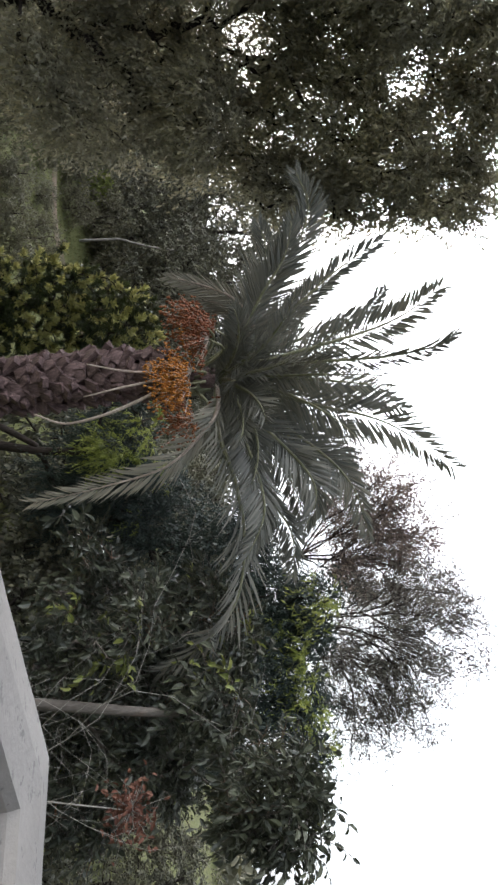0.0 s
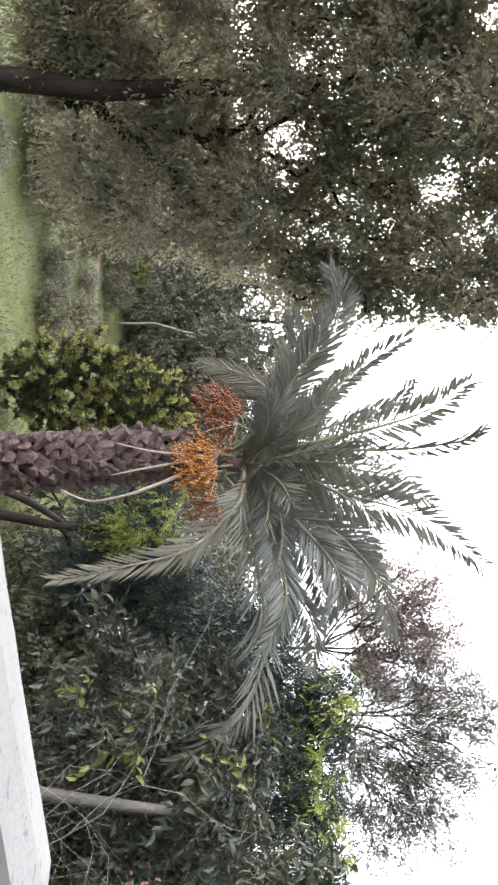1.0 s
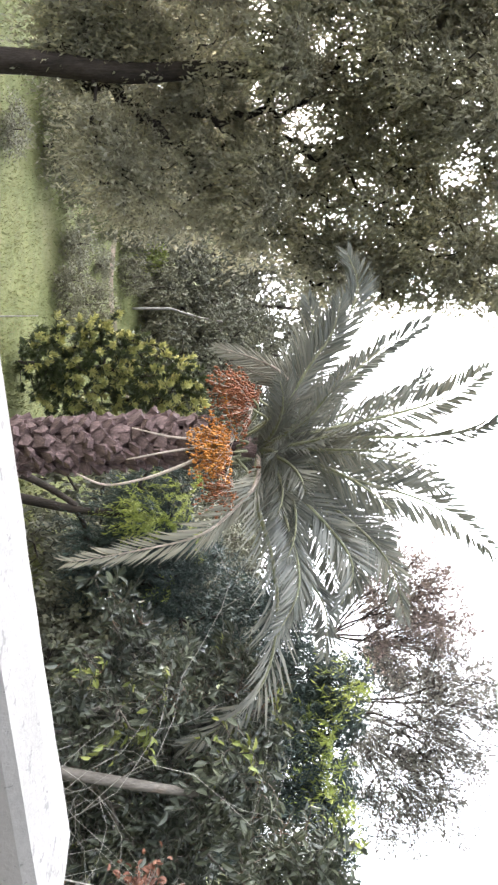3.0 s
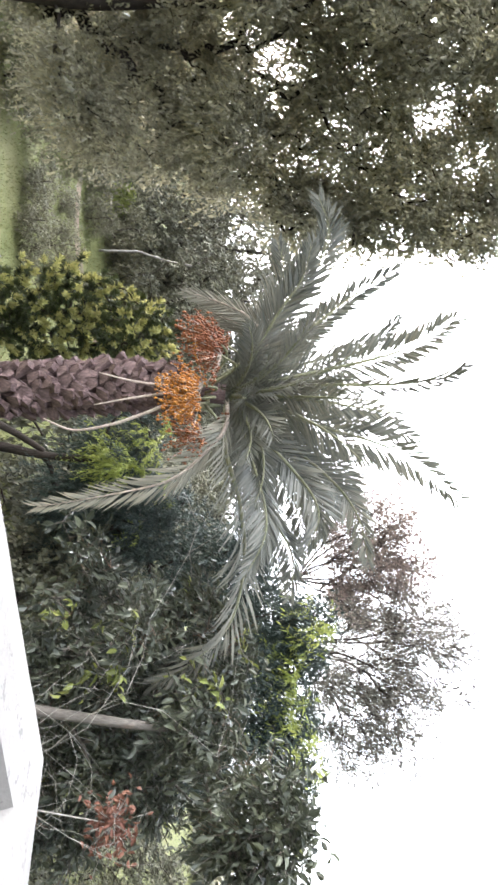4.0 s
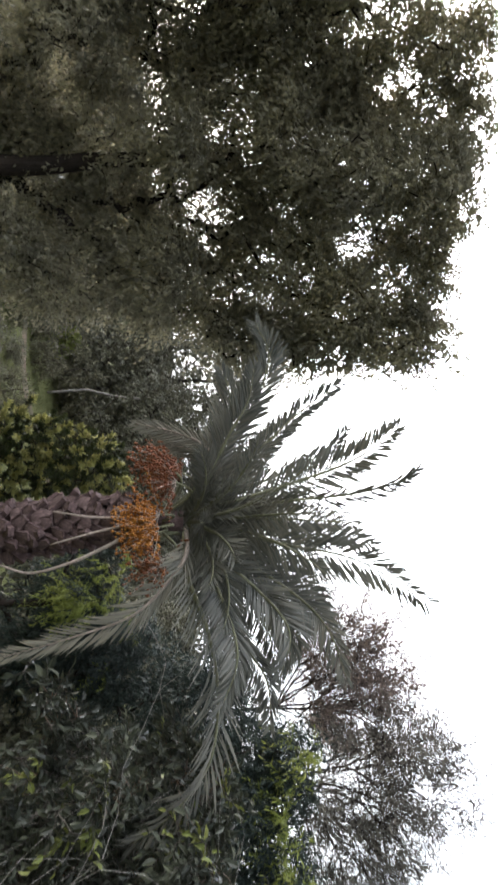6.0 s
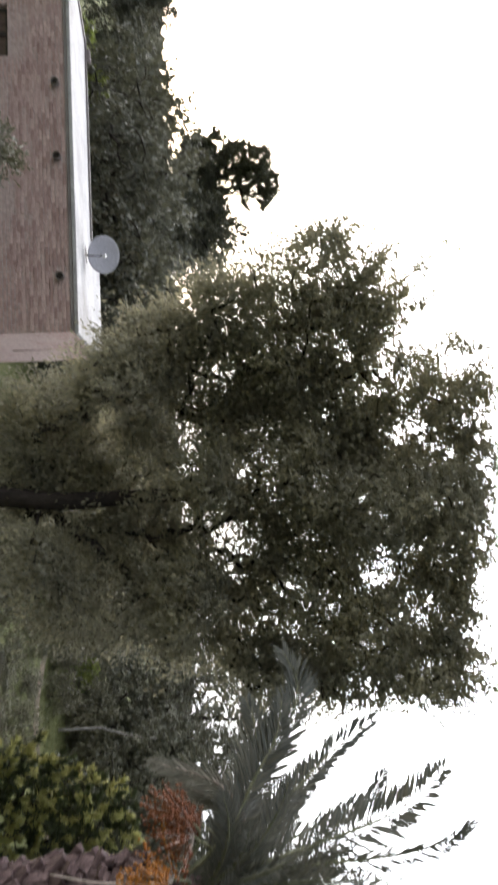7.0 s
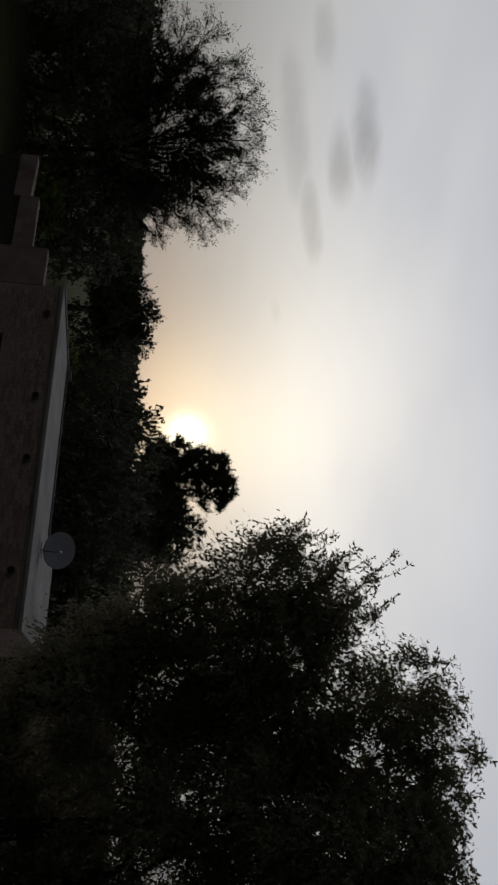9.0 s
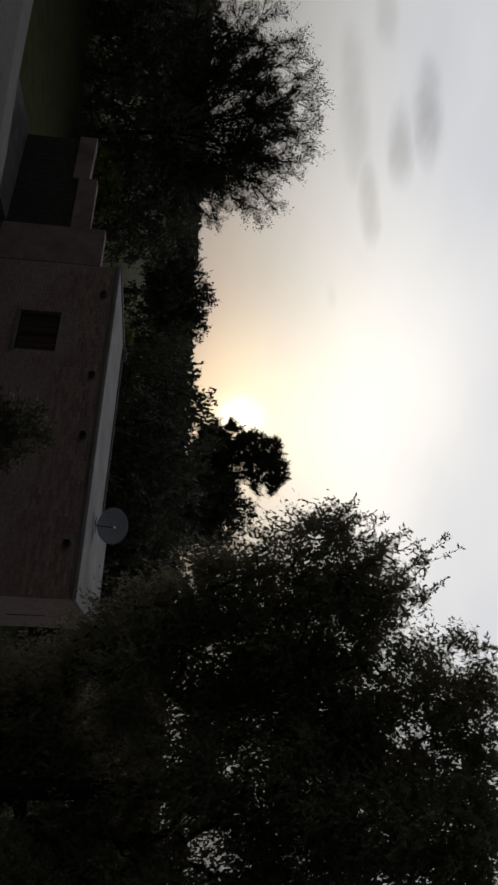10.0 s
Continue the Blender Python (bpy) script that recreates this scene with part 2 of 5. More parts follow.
POLE_WHITE = rough_material("pole_paint", (0.55, 0.55, 0.54), (0.70, 0.70, 0.68), 5, 0.6, 0.05, 60)

# ---- builders ----
RNG = np.random.default_rng(7)


def at(az, d, z=0.0):
    """A place d metres from the balcony, az degrees to the left of north."""
    a = radians(az)
    return Vector((-d * math.sin(a), d * math.cos(a), z))


def seen_at(az, el, d):
    """A place at a ground distance d in the direction az, el from eye height."""
    return at(az, d, EYE_Z + d * math.tan(radians(el)))


def mesh_data(name, verts, faces, mat, smooth=False):
    me = bpy.data.meshes.new(name)
    me.from_pydata([tuple(v) for v in verts] if not isinstance(verts, np.ndarray) else verts.tolist(), [], faces if isinstance(faces, list) else faces.tolist())
    me.materials.append(mat)
    if smooth:
        me.shade_smooth()
    return me


def put(name, data, parent=None, label="", m=None):
    ob = new(name, data)
    if parent:
        ob.parent = parent
    if m is not None:
        ob.matrix_basis = m
    if label:
        tagged(ob, label)
    return ob


def part(name, bm, mat, parent, label="", smooth=False, m=None):
    me = bpy.data.meshes.new(name)
    bm.to_mesh(me)
    bm.free()
    me.materials.append(mat)
    if smooth:
        me.shade_smooth()
    return put(name, me, parent, label, m)


def thing(name, place, label, category, group="", kind="", turn=0.0):
    ob = new(name)
    ob.empty_display_size = 0.2
    ob.matrix_basis = pose(*place, 0, 0, turn)
    return tagged(ob, label, category, group, kind)


def box(bm, x0, x1, y0, y1, z0, z1, bevel=0.0):
    g = bmesh.ops.create_cube(bm, size=1.0)
    bmesh.ops.scale(bm, vec=(x1 - x0, y1 - y0, z1 - z0), verts=g["verts"])
    bmesh.ops.translate(bm, vec=((x0 + x1) / 2, (y0 + y1) / 2, (z0 + z1) / 2), verts=g["verts"])
    if bevel:
        es = list({e for v in g["verts"] for e in v.link_edges})
        bmesh.ops.bevel(bm, geom=es, offset=bevel, segments=2, affect="EDGES", profile=0.6)
    return bm


def tubes(segments, sides=6):
    """Tapered tubes, one for each (a, b, ra, rb) row: arrays of vertices and faces."""
    a = np.array([s[0] for s in segments], float)
    b = np.array([s[1] for s in segments], float)
    ra = np.array([s[2] for s in segments], float)
    rb = np.array([s[3] for s in segments], float)
    d = b - a
    d /= np.linalg.norm(d, axis=1, keepdims=True) + 1e-9
    ref = np.where(np.abs(d[:, 2:3]) > 0.9, np.array([[1.0, 0, 0]]), np.array([[0, 0, 1.0]]))
    u = np.cross(d, ref)
    u /= np.linalg.norm(u, axis=1, keepdims=True) + 1e-9
    w = np.cross(d, u)
    ang = np.arange(sides) * 2 * np.pi / sides
    ring = u[:, None] * np.cos(ang)[None, :, None] + w[:, None] * np.sin(ang)[None, :, None]
    v = np.concatenate([a[:, None] + ring * ra[:, None, None], b[:, None] + ring * rb[:, None, None]], 1)
    k = np.arange(sides)
    f = np.stack([k, (k + 1) % sides, (k + 1) % sides + sides, k + sides], 1)
    faces = f[None] + (np.arange(len(a)) * 2 * sides)[:, None, None]
    return v.reshape(-1, 3), faces.reshape(-1, 4)


def path_segments(pts, r0, r1):
    pts = [Vector(p) for p in pts]
    n = len(pts) - 1
    return [(pts[i], pts[i + 1], r0 + (r1 - r0) * i / n, r0 + (r1 - r0) * (i + 1) / n) for i in range(n)]


def rod(pts, r0, r1, sides=8):
    """One tapered round bar along a line of places, closed at both ends."""
    p = np.array([tuple(q) for q in pts], float)
    n = len(p)
    d = unit(np.gradient(p, axis=0))
    ref = np.array([0.0, 1.0, 0.0]) if abs(d[0] @ np.array([0.0, 1.0, 0.0])) < 0.8 else np.array([1.0, 0.0, 0.0])
    u = np.zeros_like(p)
    for k in range(n):
        ref = ref - d[k] * (ref @ d[k])
        ref = ref / (np.linalg.norm(ref) + 1e-9)
        u[k] = ref
    w = np.cross(d, u)
    ang = np.arange(sides) * 2 * np.pi / sides
    r = np.linspace(r0, r1, n)[:, None, None]
    v = p[:, None] + r * (u[:, None] * np.cos(ang)[None, :, None] + w[:, None] * np.sin(ang)[None, :, None])
    faces = []
    for k in range(n - 1):
        for j in range(sides):
            a, b = k * sides + j, k * sides + (j + 1) % sides
            faces.append([a, b, b + sides, a + sides])
    faces += [list(range(sides))[::-1], list(range((n - 1) * sides, n * sides))]
    return v.reshape(-1, 3), faces


def smooth_path(pts, per=6):
    """A rounded curve through a few places."""
    pts = [Vector(p) for p in pts]
    ext = [pts[0] * 2 - pts[1]] + pts + [pts[-1] * 2 - pts[-2]]
    out = []
    for i in range(1, len(ext) - 2):
        p0, p1, p2, p3 = ext[i - 1:i + 3]
        for k in range(per):
            t = k / per
            out.append(0.5 * ((2 * p1) + (p2 - p0) * t + (2 * p0 - 5 * p1 + 4 * p2 - p3) * t * t + (3 * p1 - p0 - 3 * p2 + p3) * t ** 3))
    return out + [pts[-1]]


def unit(v):
    return v / (np.linalg.norm(v, axis=-1, keepdims=True) + 1e-9)


def leaves(base, along, up, length, width, shape="quad", fold=0.15):
    """Leaves from arrays of base places, directions, upward sides, lengths and widths."""
    along = unit(along)
    side = unit(np.cross(along, up))
    nor = np.cross(side, along)
    length, width = np.broadcast_to(length, len(base))[:, None], np.broadcast_to(width, len(base))[:, None]
    n = len(base)
    if shape == "quad":
        v = np.stack([base, base + along * length * 0.45 + side * width * 0.5 - nor * width * fold, base + along * length - nor * length * 0.12,
                      base + along * length * 0.45 - side * width * 0.5 - nor * width * fold], 1)
        f = np.array([[0, 1, 2, 3]])
    elif shape == "tri":
        v = np.stack([base - side * width * 0.5, base + side * width * 0.5, base + along * length - nor * length * 0.10], 1)
        f = np.array([[0, 1, 2]])
    else:  # folded lance with six outline points and a midrib
        mid = base + along * length * 0.5 - nor * length * 0.02
        tip = base + along * length - nor * length * 0.16
        q = along * length
        lift = nor * width * 0.22
        v = np.stack([base, base + q * 0.28 + side * width * 0.42 + lift, base + q * 0.66 + side * width * 0.40 + lift - nor * length * 0.05, tip,
                      base + q * 0.66 - side * width * 0.40 + lift - nor * length * 0.05, base + q * 0.28 - side * width * 0.42 + lift, mid], 1)
        f = np.array([[0, 1, 2, 6], [6, 2, 3, 3], [0, 6, 4, 5], [6, 3, 4, 4]])
    k = v.shape[1]
    faces = (f[None] + (np.arange(n) * k)[:, None, None]).reshape(-1, f.shape[1])
    if shape == "lance":
        faces = [list(dict.fromkeys(row)) for row in faces.tolist()]
    return v.reshape(-1, 3), faces


def in_lobes(lobes, n, rng, shell=0.5, even=0.92):
    """Scattered places in ellipsoids (centre, radii), more of them near the skin."""
    vol = np.array([r[0] * r[1] * r[2] for _, r in lobes]) ** even
    pick = rng.choice(len(lobes), n, p=vol / vol.sum())
    c = np.array([tuple(l[0]) for l in lobes])[pick]
    r = np.array([l[1] for l in lobes])[pick]
    d = unit(rng.normal(size=(n, 3)))
    return c + d * r * (rng.random((n, 1)) ** (1 / 3) * (1 - shell) + shell * rng.random((n, 1)) ** 0.25), d


def thin_out(pts, scale, keep):
    """Which of the places stay: a drifting noise opens gaps."""
    val = np.array([noise.noise(Vector(p) * scale) for p in pts])
    return val > np.quantile(val, 1 - keep)


def grow(trunk, clumps, r_tip, rng, sag=0.08, r_min=0.0):
    """Limbs from a trunk's places to every clump; thickness by the pipes that they carry."""
    nodes = [np.array(p, float) for p in trunk]
    parent = [-1] + list(range(len(trunk) - 1))
    load = [0] * len(nodes)
    root = nodes[len(trunk) // 3]
    order = np.argsort(np.linalg.norm(clumps - root, axis=1))
    full = np.zeros((len(nodes) + 5 * len(clumps), 3))
    full[:len(nodes)] = nodes
    for i in order:
        c = clumps[i]
        arr = full[:len(nodes)]
        start = len(trunk) // 4
        dist = np.linalg.norm(arr[start:] - c, axis=1) + 0.55 * np.clip(arr[start:, 2] - c[2] + 0.1, 0, None)
        j = int(np.argmin(dist)) + start
        a, gap = arr[j], np.linalg.norm(c - arr[j])
        steps = max(2, min(5, int(gap / 0.35) + 1))
        prev = j
        for k in range(1, steps + 1):
            t = k / steps
            q = a + (c - a) * t + np.array([0, 0, sag * gap * math.sin(math.pi * t)]) + (rng.normal(size=3) * gap * 0.05 if k < steps else 0)
            full[len(nodes)] = q
            nodes.append(q)
            parent.append(prev)
            load.append(0)
            prev = len(nodes) - 1
        load[prev] += 1
    for k in range(len(nodes) - 1, 0, -1):
        if parent[k] >= 0:
            load[parent[k]] += load[k]
    rad = [max(r_min, r_tip * max(1, n) ** 0.40) for n in load]
    segs = [(nodes[parent[k]], nodes[k], min(rad[parent[k]], rad[k] * 1.35), rad[k]) for k in range(len(trunk), len(nodes))]
    return segs


def tree(name, base, trunk, lobes, label, n_clumps, leaf_mat, bark=None, r0=0.2, r1=0.06, r_tip=0.008, twigs=7, twig_len=0.5, per_twig=9,
         leaf=(0.09, 0.03), shape="quad", droop=0.3, gap=(0.5, 0.8), seed=1, outward=0.6, group="", second=None, shell=0.5, upright=0.0, twig_r=0.0, shoots=0, fresh=(), fresh_r=0.5, even=0.92):
    """A tree from its trunk's line and the lobes of its crown, all in metres from its base."""
    rng = np.random.default_rng(seed)
    bark = bark or BARK_DARK
    top = thing(name, base, label, "tree", group)
    line = smooth_path(trunk, 5)
    c, d = in_lobes(lobes, n_clumps, rng, shell, even)
    ok = thin_out(c, gap[0], gap[1])
    c, d = c[ok], d[ok]
    v, f = rod(line, r0, r1, 9)
    put("trunk", mesh_data("trunk", v, f, bark, True), top)
    segs = grow([tuple(p) for p in line], c, r_tip, rng)
    # twigs
    m = len(c)
    td = unit(d[:, None] * outward + rng.normal(size=(m, twigs, 3)) * 0.65 + np.array([0, 0, upright]))
    tl = twig_len * (0.5 + rng.random((m, twigs, 1)))
    mid = c[:, None] + td * tl * 0.55
    end = c[:, None] + td * tl + np.array([0, 0, -1.0]) * tl * droop
    if twig_r:
        a = np.repeat(c, twigs, 0)
        segs += [(p, q, twig_r, twig_r * 0.7) for p, q in zip(a, mid.reshape(-1, 3))] + [(p, q, twig_r * 0.7, twig_r * 0.4) for p, q in zip(mid.reshape(-1, 3), end.reshape(-1, 3))]
    shoot_leaf = None
    if shoots:
        # long slender shoots that break the crown's outline
        mid_c = c.mean(0)
        rel = (c - mid_c) / (np.abs(c - mid_c).max(0) + 1e-6)
        rank = np.linalg.norm(rel * [1, 1, 1.1], axis=1) + (rel[:, 2] > 0) * 0.35 + rng.random(m) * 0.25
        pick = np.argsort(-rank)[:shoots]
        sd = unit(unit(c[pick] - mid_c) * 0.8 + np.array([0, 0, 0.75]) + rng.normal(size=(len(pick), 3)) * 0.22)
        sl = (0.45 + 0.5 * rng.random((len(pick), 1))) * twig_len * 2.2
        tip = c[pick] + sd * sl
        segs += [(p0, q0, 0.006, 0.002) for p0, q0 in zip(c[pick], tip)]
        k = 30
        st = rng.random((len(pick), k, 1)) ** 0.8
        sp = c[pick][:, None] + (tip - c[pick])[:, None] * st
        sa = unit(sd[:, None] * 0.6 + rng.normal(size=sp.shape) * 0.7)
        shoot_leaf = (sp.reshape(-1, 3), sa.reshape(-1, 3))
    v, f = tubes(segs, 4)
    tagged(put("branchwork", mesh_data("branchwork", v, f, bark, True), top), kind="stuff")
    t = (np.arange(per_twig) + 0.6) / per_twig
    t = np.clip(t[None, None, :, None] + rng.normal(size=(m, twigs, per_twig, 1)) * 0.06, 0.03, 1.0)
    cc = c[:, None, None]
    p = (1 - t) ** 2 * cc + 2 * t * (1 - t) * mid[:, :, None] + t * t * end[:, :, None]
    tang = unit(2 * (1 - t) * (mid[:, :, None] - cc) + 2 * t * (end[:, :, None] - mid[:, :, None]))
    along = unit(tang * 0.7 + rng.normal(size=p.shape) * 0.55 + np.array([0, 0, -0.35 * droop]))
    upv = unit(np.array([0, 0, 1.0]) + rng.normal(size=p.shape) * 0.5)
    p, along, upv = p.reshape(-1, 3), along.reshape(-1, 3), upv.reshape(-1, 3)
    if shoot_leaf:
        p, along = np.vstack([p, shoot_leaf[0]]), np.vstack([along, shoot_leaf[1]])
        upv = np.vstack([upv, unit(rng.normal(size=shoot_leaf[0].shape) + [0, 0, 1.0])])
    size = 0.6 + 0.8 * rng.random(len(p))
    if second:
        mat2, low, share = second
        tipz = (c[:, 2] - c[:, 2].min()) / (np.ptp(c[:, 2]) + 1e-6)
        young = (tipz > low) & (rng.random(m) < share)
        for spot in fresh:
            young |= np.linalg.norm(c - np.array(spot - Vector(base)), axis=1) < fresh_r * (0.8 + 0.5 * rng.random(m))
        young = np.repeat(young, twigs * per_twig)
        v, f = leaves(p[young], along[young], upv[young], leaf[0] * size[young], leaf[1] * size[young], shape)
        tagged(put("new_growth", mesh_data("new_growth", v, f, mat2), top, "pale fresh leaves"), kind="stuff")
        p, along, upv, size = p[~young], along[~young], upv[~young], size[~young]
    v, f = leaves(p, along, upv, leaf[0] * size, leaf[1] * size, shape)
    put("crown", mesh_data("crown", v, f, leaf_mat), top)
    return top


def lobes_seen(base, d, rows):
    """Crown lobes from rows of azimuth, height angle, breadth angle, tallness angle and how far nearer or deeper they sit."""
    out = []
    for az, el, wa, ha, back in rows:
        c = seen_at(az, el, d + back) - Vector(base)
        w, h = (d + back) * math.tan(radians(wa)), (d + back) * math.tan(radians(ha))
        out.append((c, (w, w, h)))
    return out


def airy_tree(base, fork, tips, label, leaf_mat, seed, limb_r=0.052, leaf=(0.085, 0.029), per=6, name="airy_tree", sweep=0.6, spread=0.27, inset=0.94, sprays=11, low=0.30):
    """A tall thin-crowned tree: bare limbs from one fork, each with branches, twigs and sparse small leaves."""
    rng = np.random.default_rng(seed)
    top = thing(name, base, label, "tree")
    fork = Vector(fork) - Vector(base)
    stem = smooth_path([(0, 0, -0.2), tuple(fork * 0.4 + Vector((0.12, 0, 0))), tuple(fork * 0.75), tuple(fork)], 6)
    v, f = rod(stem, limb_r * 2.0, limb_r * 1.15, 8)
    put("trunk", mesh_data("trunk", v, f, BARK_DARK, True), top)
    segs, pl, al = [], [], []

    def sprout(p, d, ln, r, depth):
        pts, q = [p], p
        steps = 4 if depth else 2
        for k in range(steps):
            d = unit(d + rng.normal(size=3) * 0.13 + np.array([0, 0, 0.04 if depth else -0.10]))
            q = q + d * ln / steps
            pts.append(q)
        segs.extend(path_segments([Vector(x) for x in pts], r, r * 0.5))
        if depth == 0:
            t = rng.random(per) ** 0.7 * steps
            i = np.minimum(t.astype(int), steps - 1)
            arr = np.array(pts)
            pl.append(arr[i] + (arr[i + 1] - arr[i]) * (t - i)[:, None] + rng.normal(size=(per, 3)) * 0.05)
            al.append(d * 0.7 + rng.normal(size=(per, 3)) * 0.6)
            return
        for k in range(7 if depth > 1 else 6):
            j = 1 + int(rng.integers(steps))
            sprout(pts[j], unit(d * (0.15 + sweep) + rng.normal(size=3) * 0.55 + np.array([0, 0, 0.1])), ln * (0.55 + 0.3 * rng.random()), r * 0.5, depth - 1)

    line = None
    for k, tip in enumerate(tips):
        goal = np.array(fork.lerp(Vector(tip) - Vector(base), inset))
        a = np.array(fork) if k % 2 == 0 else line[3]
        bow = rng.normal(size=3) * 0.18 + np.array([0, 0, 0.15])
        line = [a + (goal - a) * t + bow * math.sin(math.pi * t) + rng.normal(size=3) * 0.03 for t in np.linspace(0, 1, 9)]
        segs.extend(path_segments([Vector(x) for x in line], limb_r, limb_r * 0.16))
        reach = np.linalg.norm(goal - a)
        for j in range(sprays):
            t = low + (1 - low) * (j + rng.random()) / sprays
            q = line[min(8, int(t * 8))]
            out = unit(unit(goal - a) * sweep + rng.normal(size=3) * 0.55)
            sprout(q, out, (0.35 + reach * spread) * (1.15 - 0.45 * t), limb_r * 0.30, 2)
    v, f = tubes(segs, 3)
    tagged(put("branchwork", mesh_data("branchwork", v, f, BARK_DARK, True), top), kind="stuff")
    pl, al = np.vstack(pl), np.vstack(al)
    size = 0.6 + 0.8 * rng.random(len(pl))
    v, f = leaves(pl, al, unit(rng.normal(size=pl.shape) * 0.6 + [0, 0, 1.0]), leaf[0] * size, leaf[1] * size, "quad")
    put("crown", mesh_data("crown", v, f, leaf_mat), top)
    return top

# ---- ground ----
def make_ground():
    n = 90
    s = np.linspace(-1, 1, n)
    s = np.sign(s) * (np.abs(s) ** 3) * 900
    xs, ys = np.meshgrid(s, s)
    z = np.array([noise.noise(Vector((x * 0.06, y * 0.06, 3))) for x, y in zip(xs.ravel(), ys.ravel())]) * 0.12
    far = np.hypot(xs.ravel(), ys.ravel())
    z = z * np.clip((far - 6) / 10, 0.2, 1) + np.clip((far - 60) / 200, 0, 1) * 1.5
    v = np.stack([xs.ravel(), ys.ravel(), z], 1)
    i = np.arange(n * n).reshape(n, n)
    f = np.stack([i[:-1, :-1], i[:-1, 1:], i[1:, 1:], i[1:, :-1]], -1).reshape(-1, 4)
    mat, nn, l, add, p = material("lawn", 0.9, 0.15)
    co = add("ShaderNodeTexCoord").outputs["Object"]
    n1 = add("ShaderNodeTexNoise", co, None, 0.22, 4.0, 0.6).outputs[0]
    n2 = add("ShaderNodeTexNoise", co, None, 1.7, 5.0, 0.65).outputs[0]
    n3 = add("ShaderNodeTexNoise", co, None, 16.0, 4.0, 0.7).outputs[0]
    c = blend(add, l, add("ShaderNodeMapRange", n2, 0.35, 0.65, 0.0, 1.0).outputs[0], (0.10, 0.112, 0.04), (0.155, 0.16, 0.062))
    c = blend(add, l, add("ShaderNodeMapRange", n1, 0.52, 0.68, 0.0, 0.28).outputs[0], c, (0.15, 0.115, 0.075))
    g = add("ShaderNodeMapRange", n3, 0.3, 0.7, 0.78, 1.16).outputs[0]
    c = blend(add, l, 1.0, c, add("ShaderNodeCombineColor", g, g, g).outputs[0], "MULTIPLY")
    l.new(c, p.inputs["Base Color"])
    bp = add("ShaderNodeBump", 0.6, 0.08)
    l.new(n3, bp.inputs["Height"])
    l.new(bp.outputs[0], p.inputs["Normal"])
    tagged(put("ground", mesh_data("ground", v, f, mat, True)), "green lawn with worn dry patches", "lawn", kind="structure")


make_ground()


# ---- balcony ----
def make_balcony():
    # the parapet's outer top edge runs from its corner, seen to the right, back to the left
    top_z, wide = EYE_Z - 0.439, 0.245
    corner = Vector((0.702, 1.746, 0))
    u = Vector((-0.890, -0.456, 0)).normalized()      # along the front, away from the corner
    n_in = Vector((0.456, -0.890, 0)).normalized()    # inward
    w = Vector((0.871, -0.491, 0)).normalized()         # along the side, away from the corner
    w_in = Vector((-0.491, -0.871, 0)).normalized()
    # inner corner: meet of the two inner lines
    a = corner + n_in * wide
    b = corner + w_in * wide
    det = u.x * -w.y + w.x * u.y
    t = ((b.x - a.x) * -w.y + w.x * (b.y - a.y)) / det
    inner = a + u * t
    floor_z = top_z - 1.0
    bend = Vector((-1.225, 0.759, 0))                   # the front turns a little here
    u2 = Vector((-0.741, -0.671, 0)).normalized()
    n2 = Vector((0.671, -0.741, 0)).normalized()
    mid_in = (n_in + n2).normalized() * (wide / (n_in + n2).normalized().dot(n_in))
    bend_in = bend + mid_in
    ends = (bend + u2 * 5.0, bend + n2 * wide + u2 * 5.0, corner + w * 4.0, inner + w * 4.0)

    def wall(name, p, q, r, s, label):
        """p to q is the outer line, s to r the inner; a plastered wall with a slightly rounded top."""
        bm = bmesh.new()
        steps = 60
        rows = []
        for k in range(steps + 1):
            f = k / steps
            o, i = p.lerp(q, f), s.lerp(r, f)
            wob = noise.noise(Vector((o.x * 2.3, o.y * 2.3, 1))) * 0.004 + noise.noise(Vector((o.x * 9, o.y * 9, 5))) * 0.002
            wob2 = noise.noise(Vector((o.x * 3.1, o.y * 3.1, 9))) * 0.004
            prof = [(o, -1.3), (o, -0.012), (o.lerp(i, 0.04), -0.004), (o.lerp(i, 0.47), 0.010), (o.lerp(i, 0.95), 0.002), (i, -0.02), (i, -1.0)]
            rows.append([bm.verts.new((c.x, c.y, top_z + h + (wob if 0 < j < 4 else wob2 if j >= 4 else 0) * (abs(h) < 0.5))) for j, (c, h) in enumerate(prof)])
        for r0, r1 in zip(rows, rows[1:]):
            for j in range(6):
                bm.faces.new((r0[j], r0[j + 1], r1[j + 1], r1[j]))
            bm.faces.new((r0[6], r0[0], r1[0], r1[6]))
        bm.faces.new(rows[0])
        bm.faces.new(rows[-1][::-1])
        bmesh.ops.recalc_face_normals(bm, faces=bm.faces)
        ob = part(name, bm, PLASTER, None)
        tagged(ob, label, "parapet", kind="structure")
    wall("parapet_front", corner, bend, bend_in, inner, "white plastered balcony parapet with chipped rough top")
    wall("parapet_west", bend, ends[0], ends[1], bend_in, "white plastered balcony parapet beyond its bend")
    wall("parapet_side", corner, ends[2], ends[3], inner, "white plastered balcony parapet beside its corner")
    bm = bmesh.new()
    outline = [corner, ends[2], ends[2] + w_in * 5, ends[0] + n2 * 5, ends[0], bend]
    low = [bm.verts.new((p.x, p.y, floor_z - 0.25)) for p in outline]
    high = [bm.verts.new((p.x, p.y, floor_z)) for p in outline]
    bm.faces.new(high)
    bm.faces.new(low[::-1])
    for k in range(6):
        bm.faces.new((low[k], low[(k + 1) % 6], high[(k + 1) % 6], high[k]))
    bmesh.ops.recalc_face_normals(bm, faces=bm.faces)
    tagged(part("balcony_floor", bm, CONCRETE, None), "grey concrete balcony floor", "floor", kind="structure")
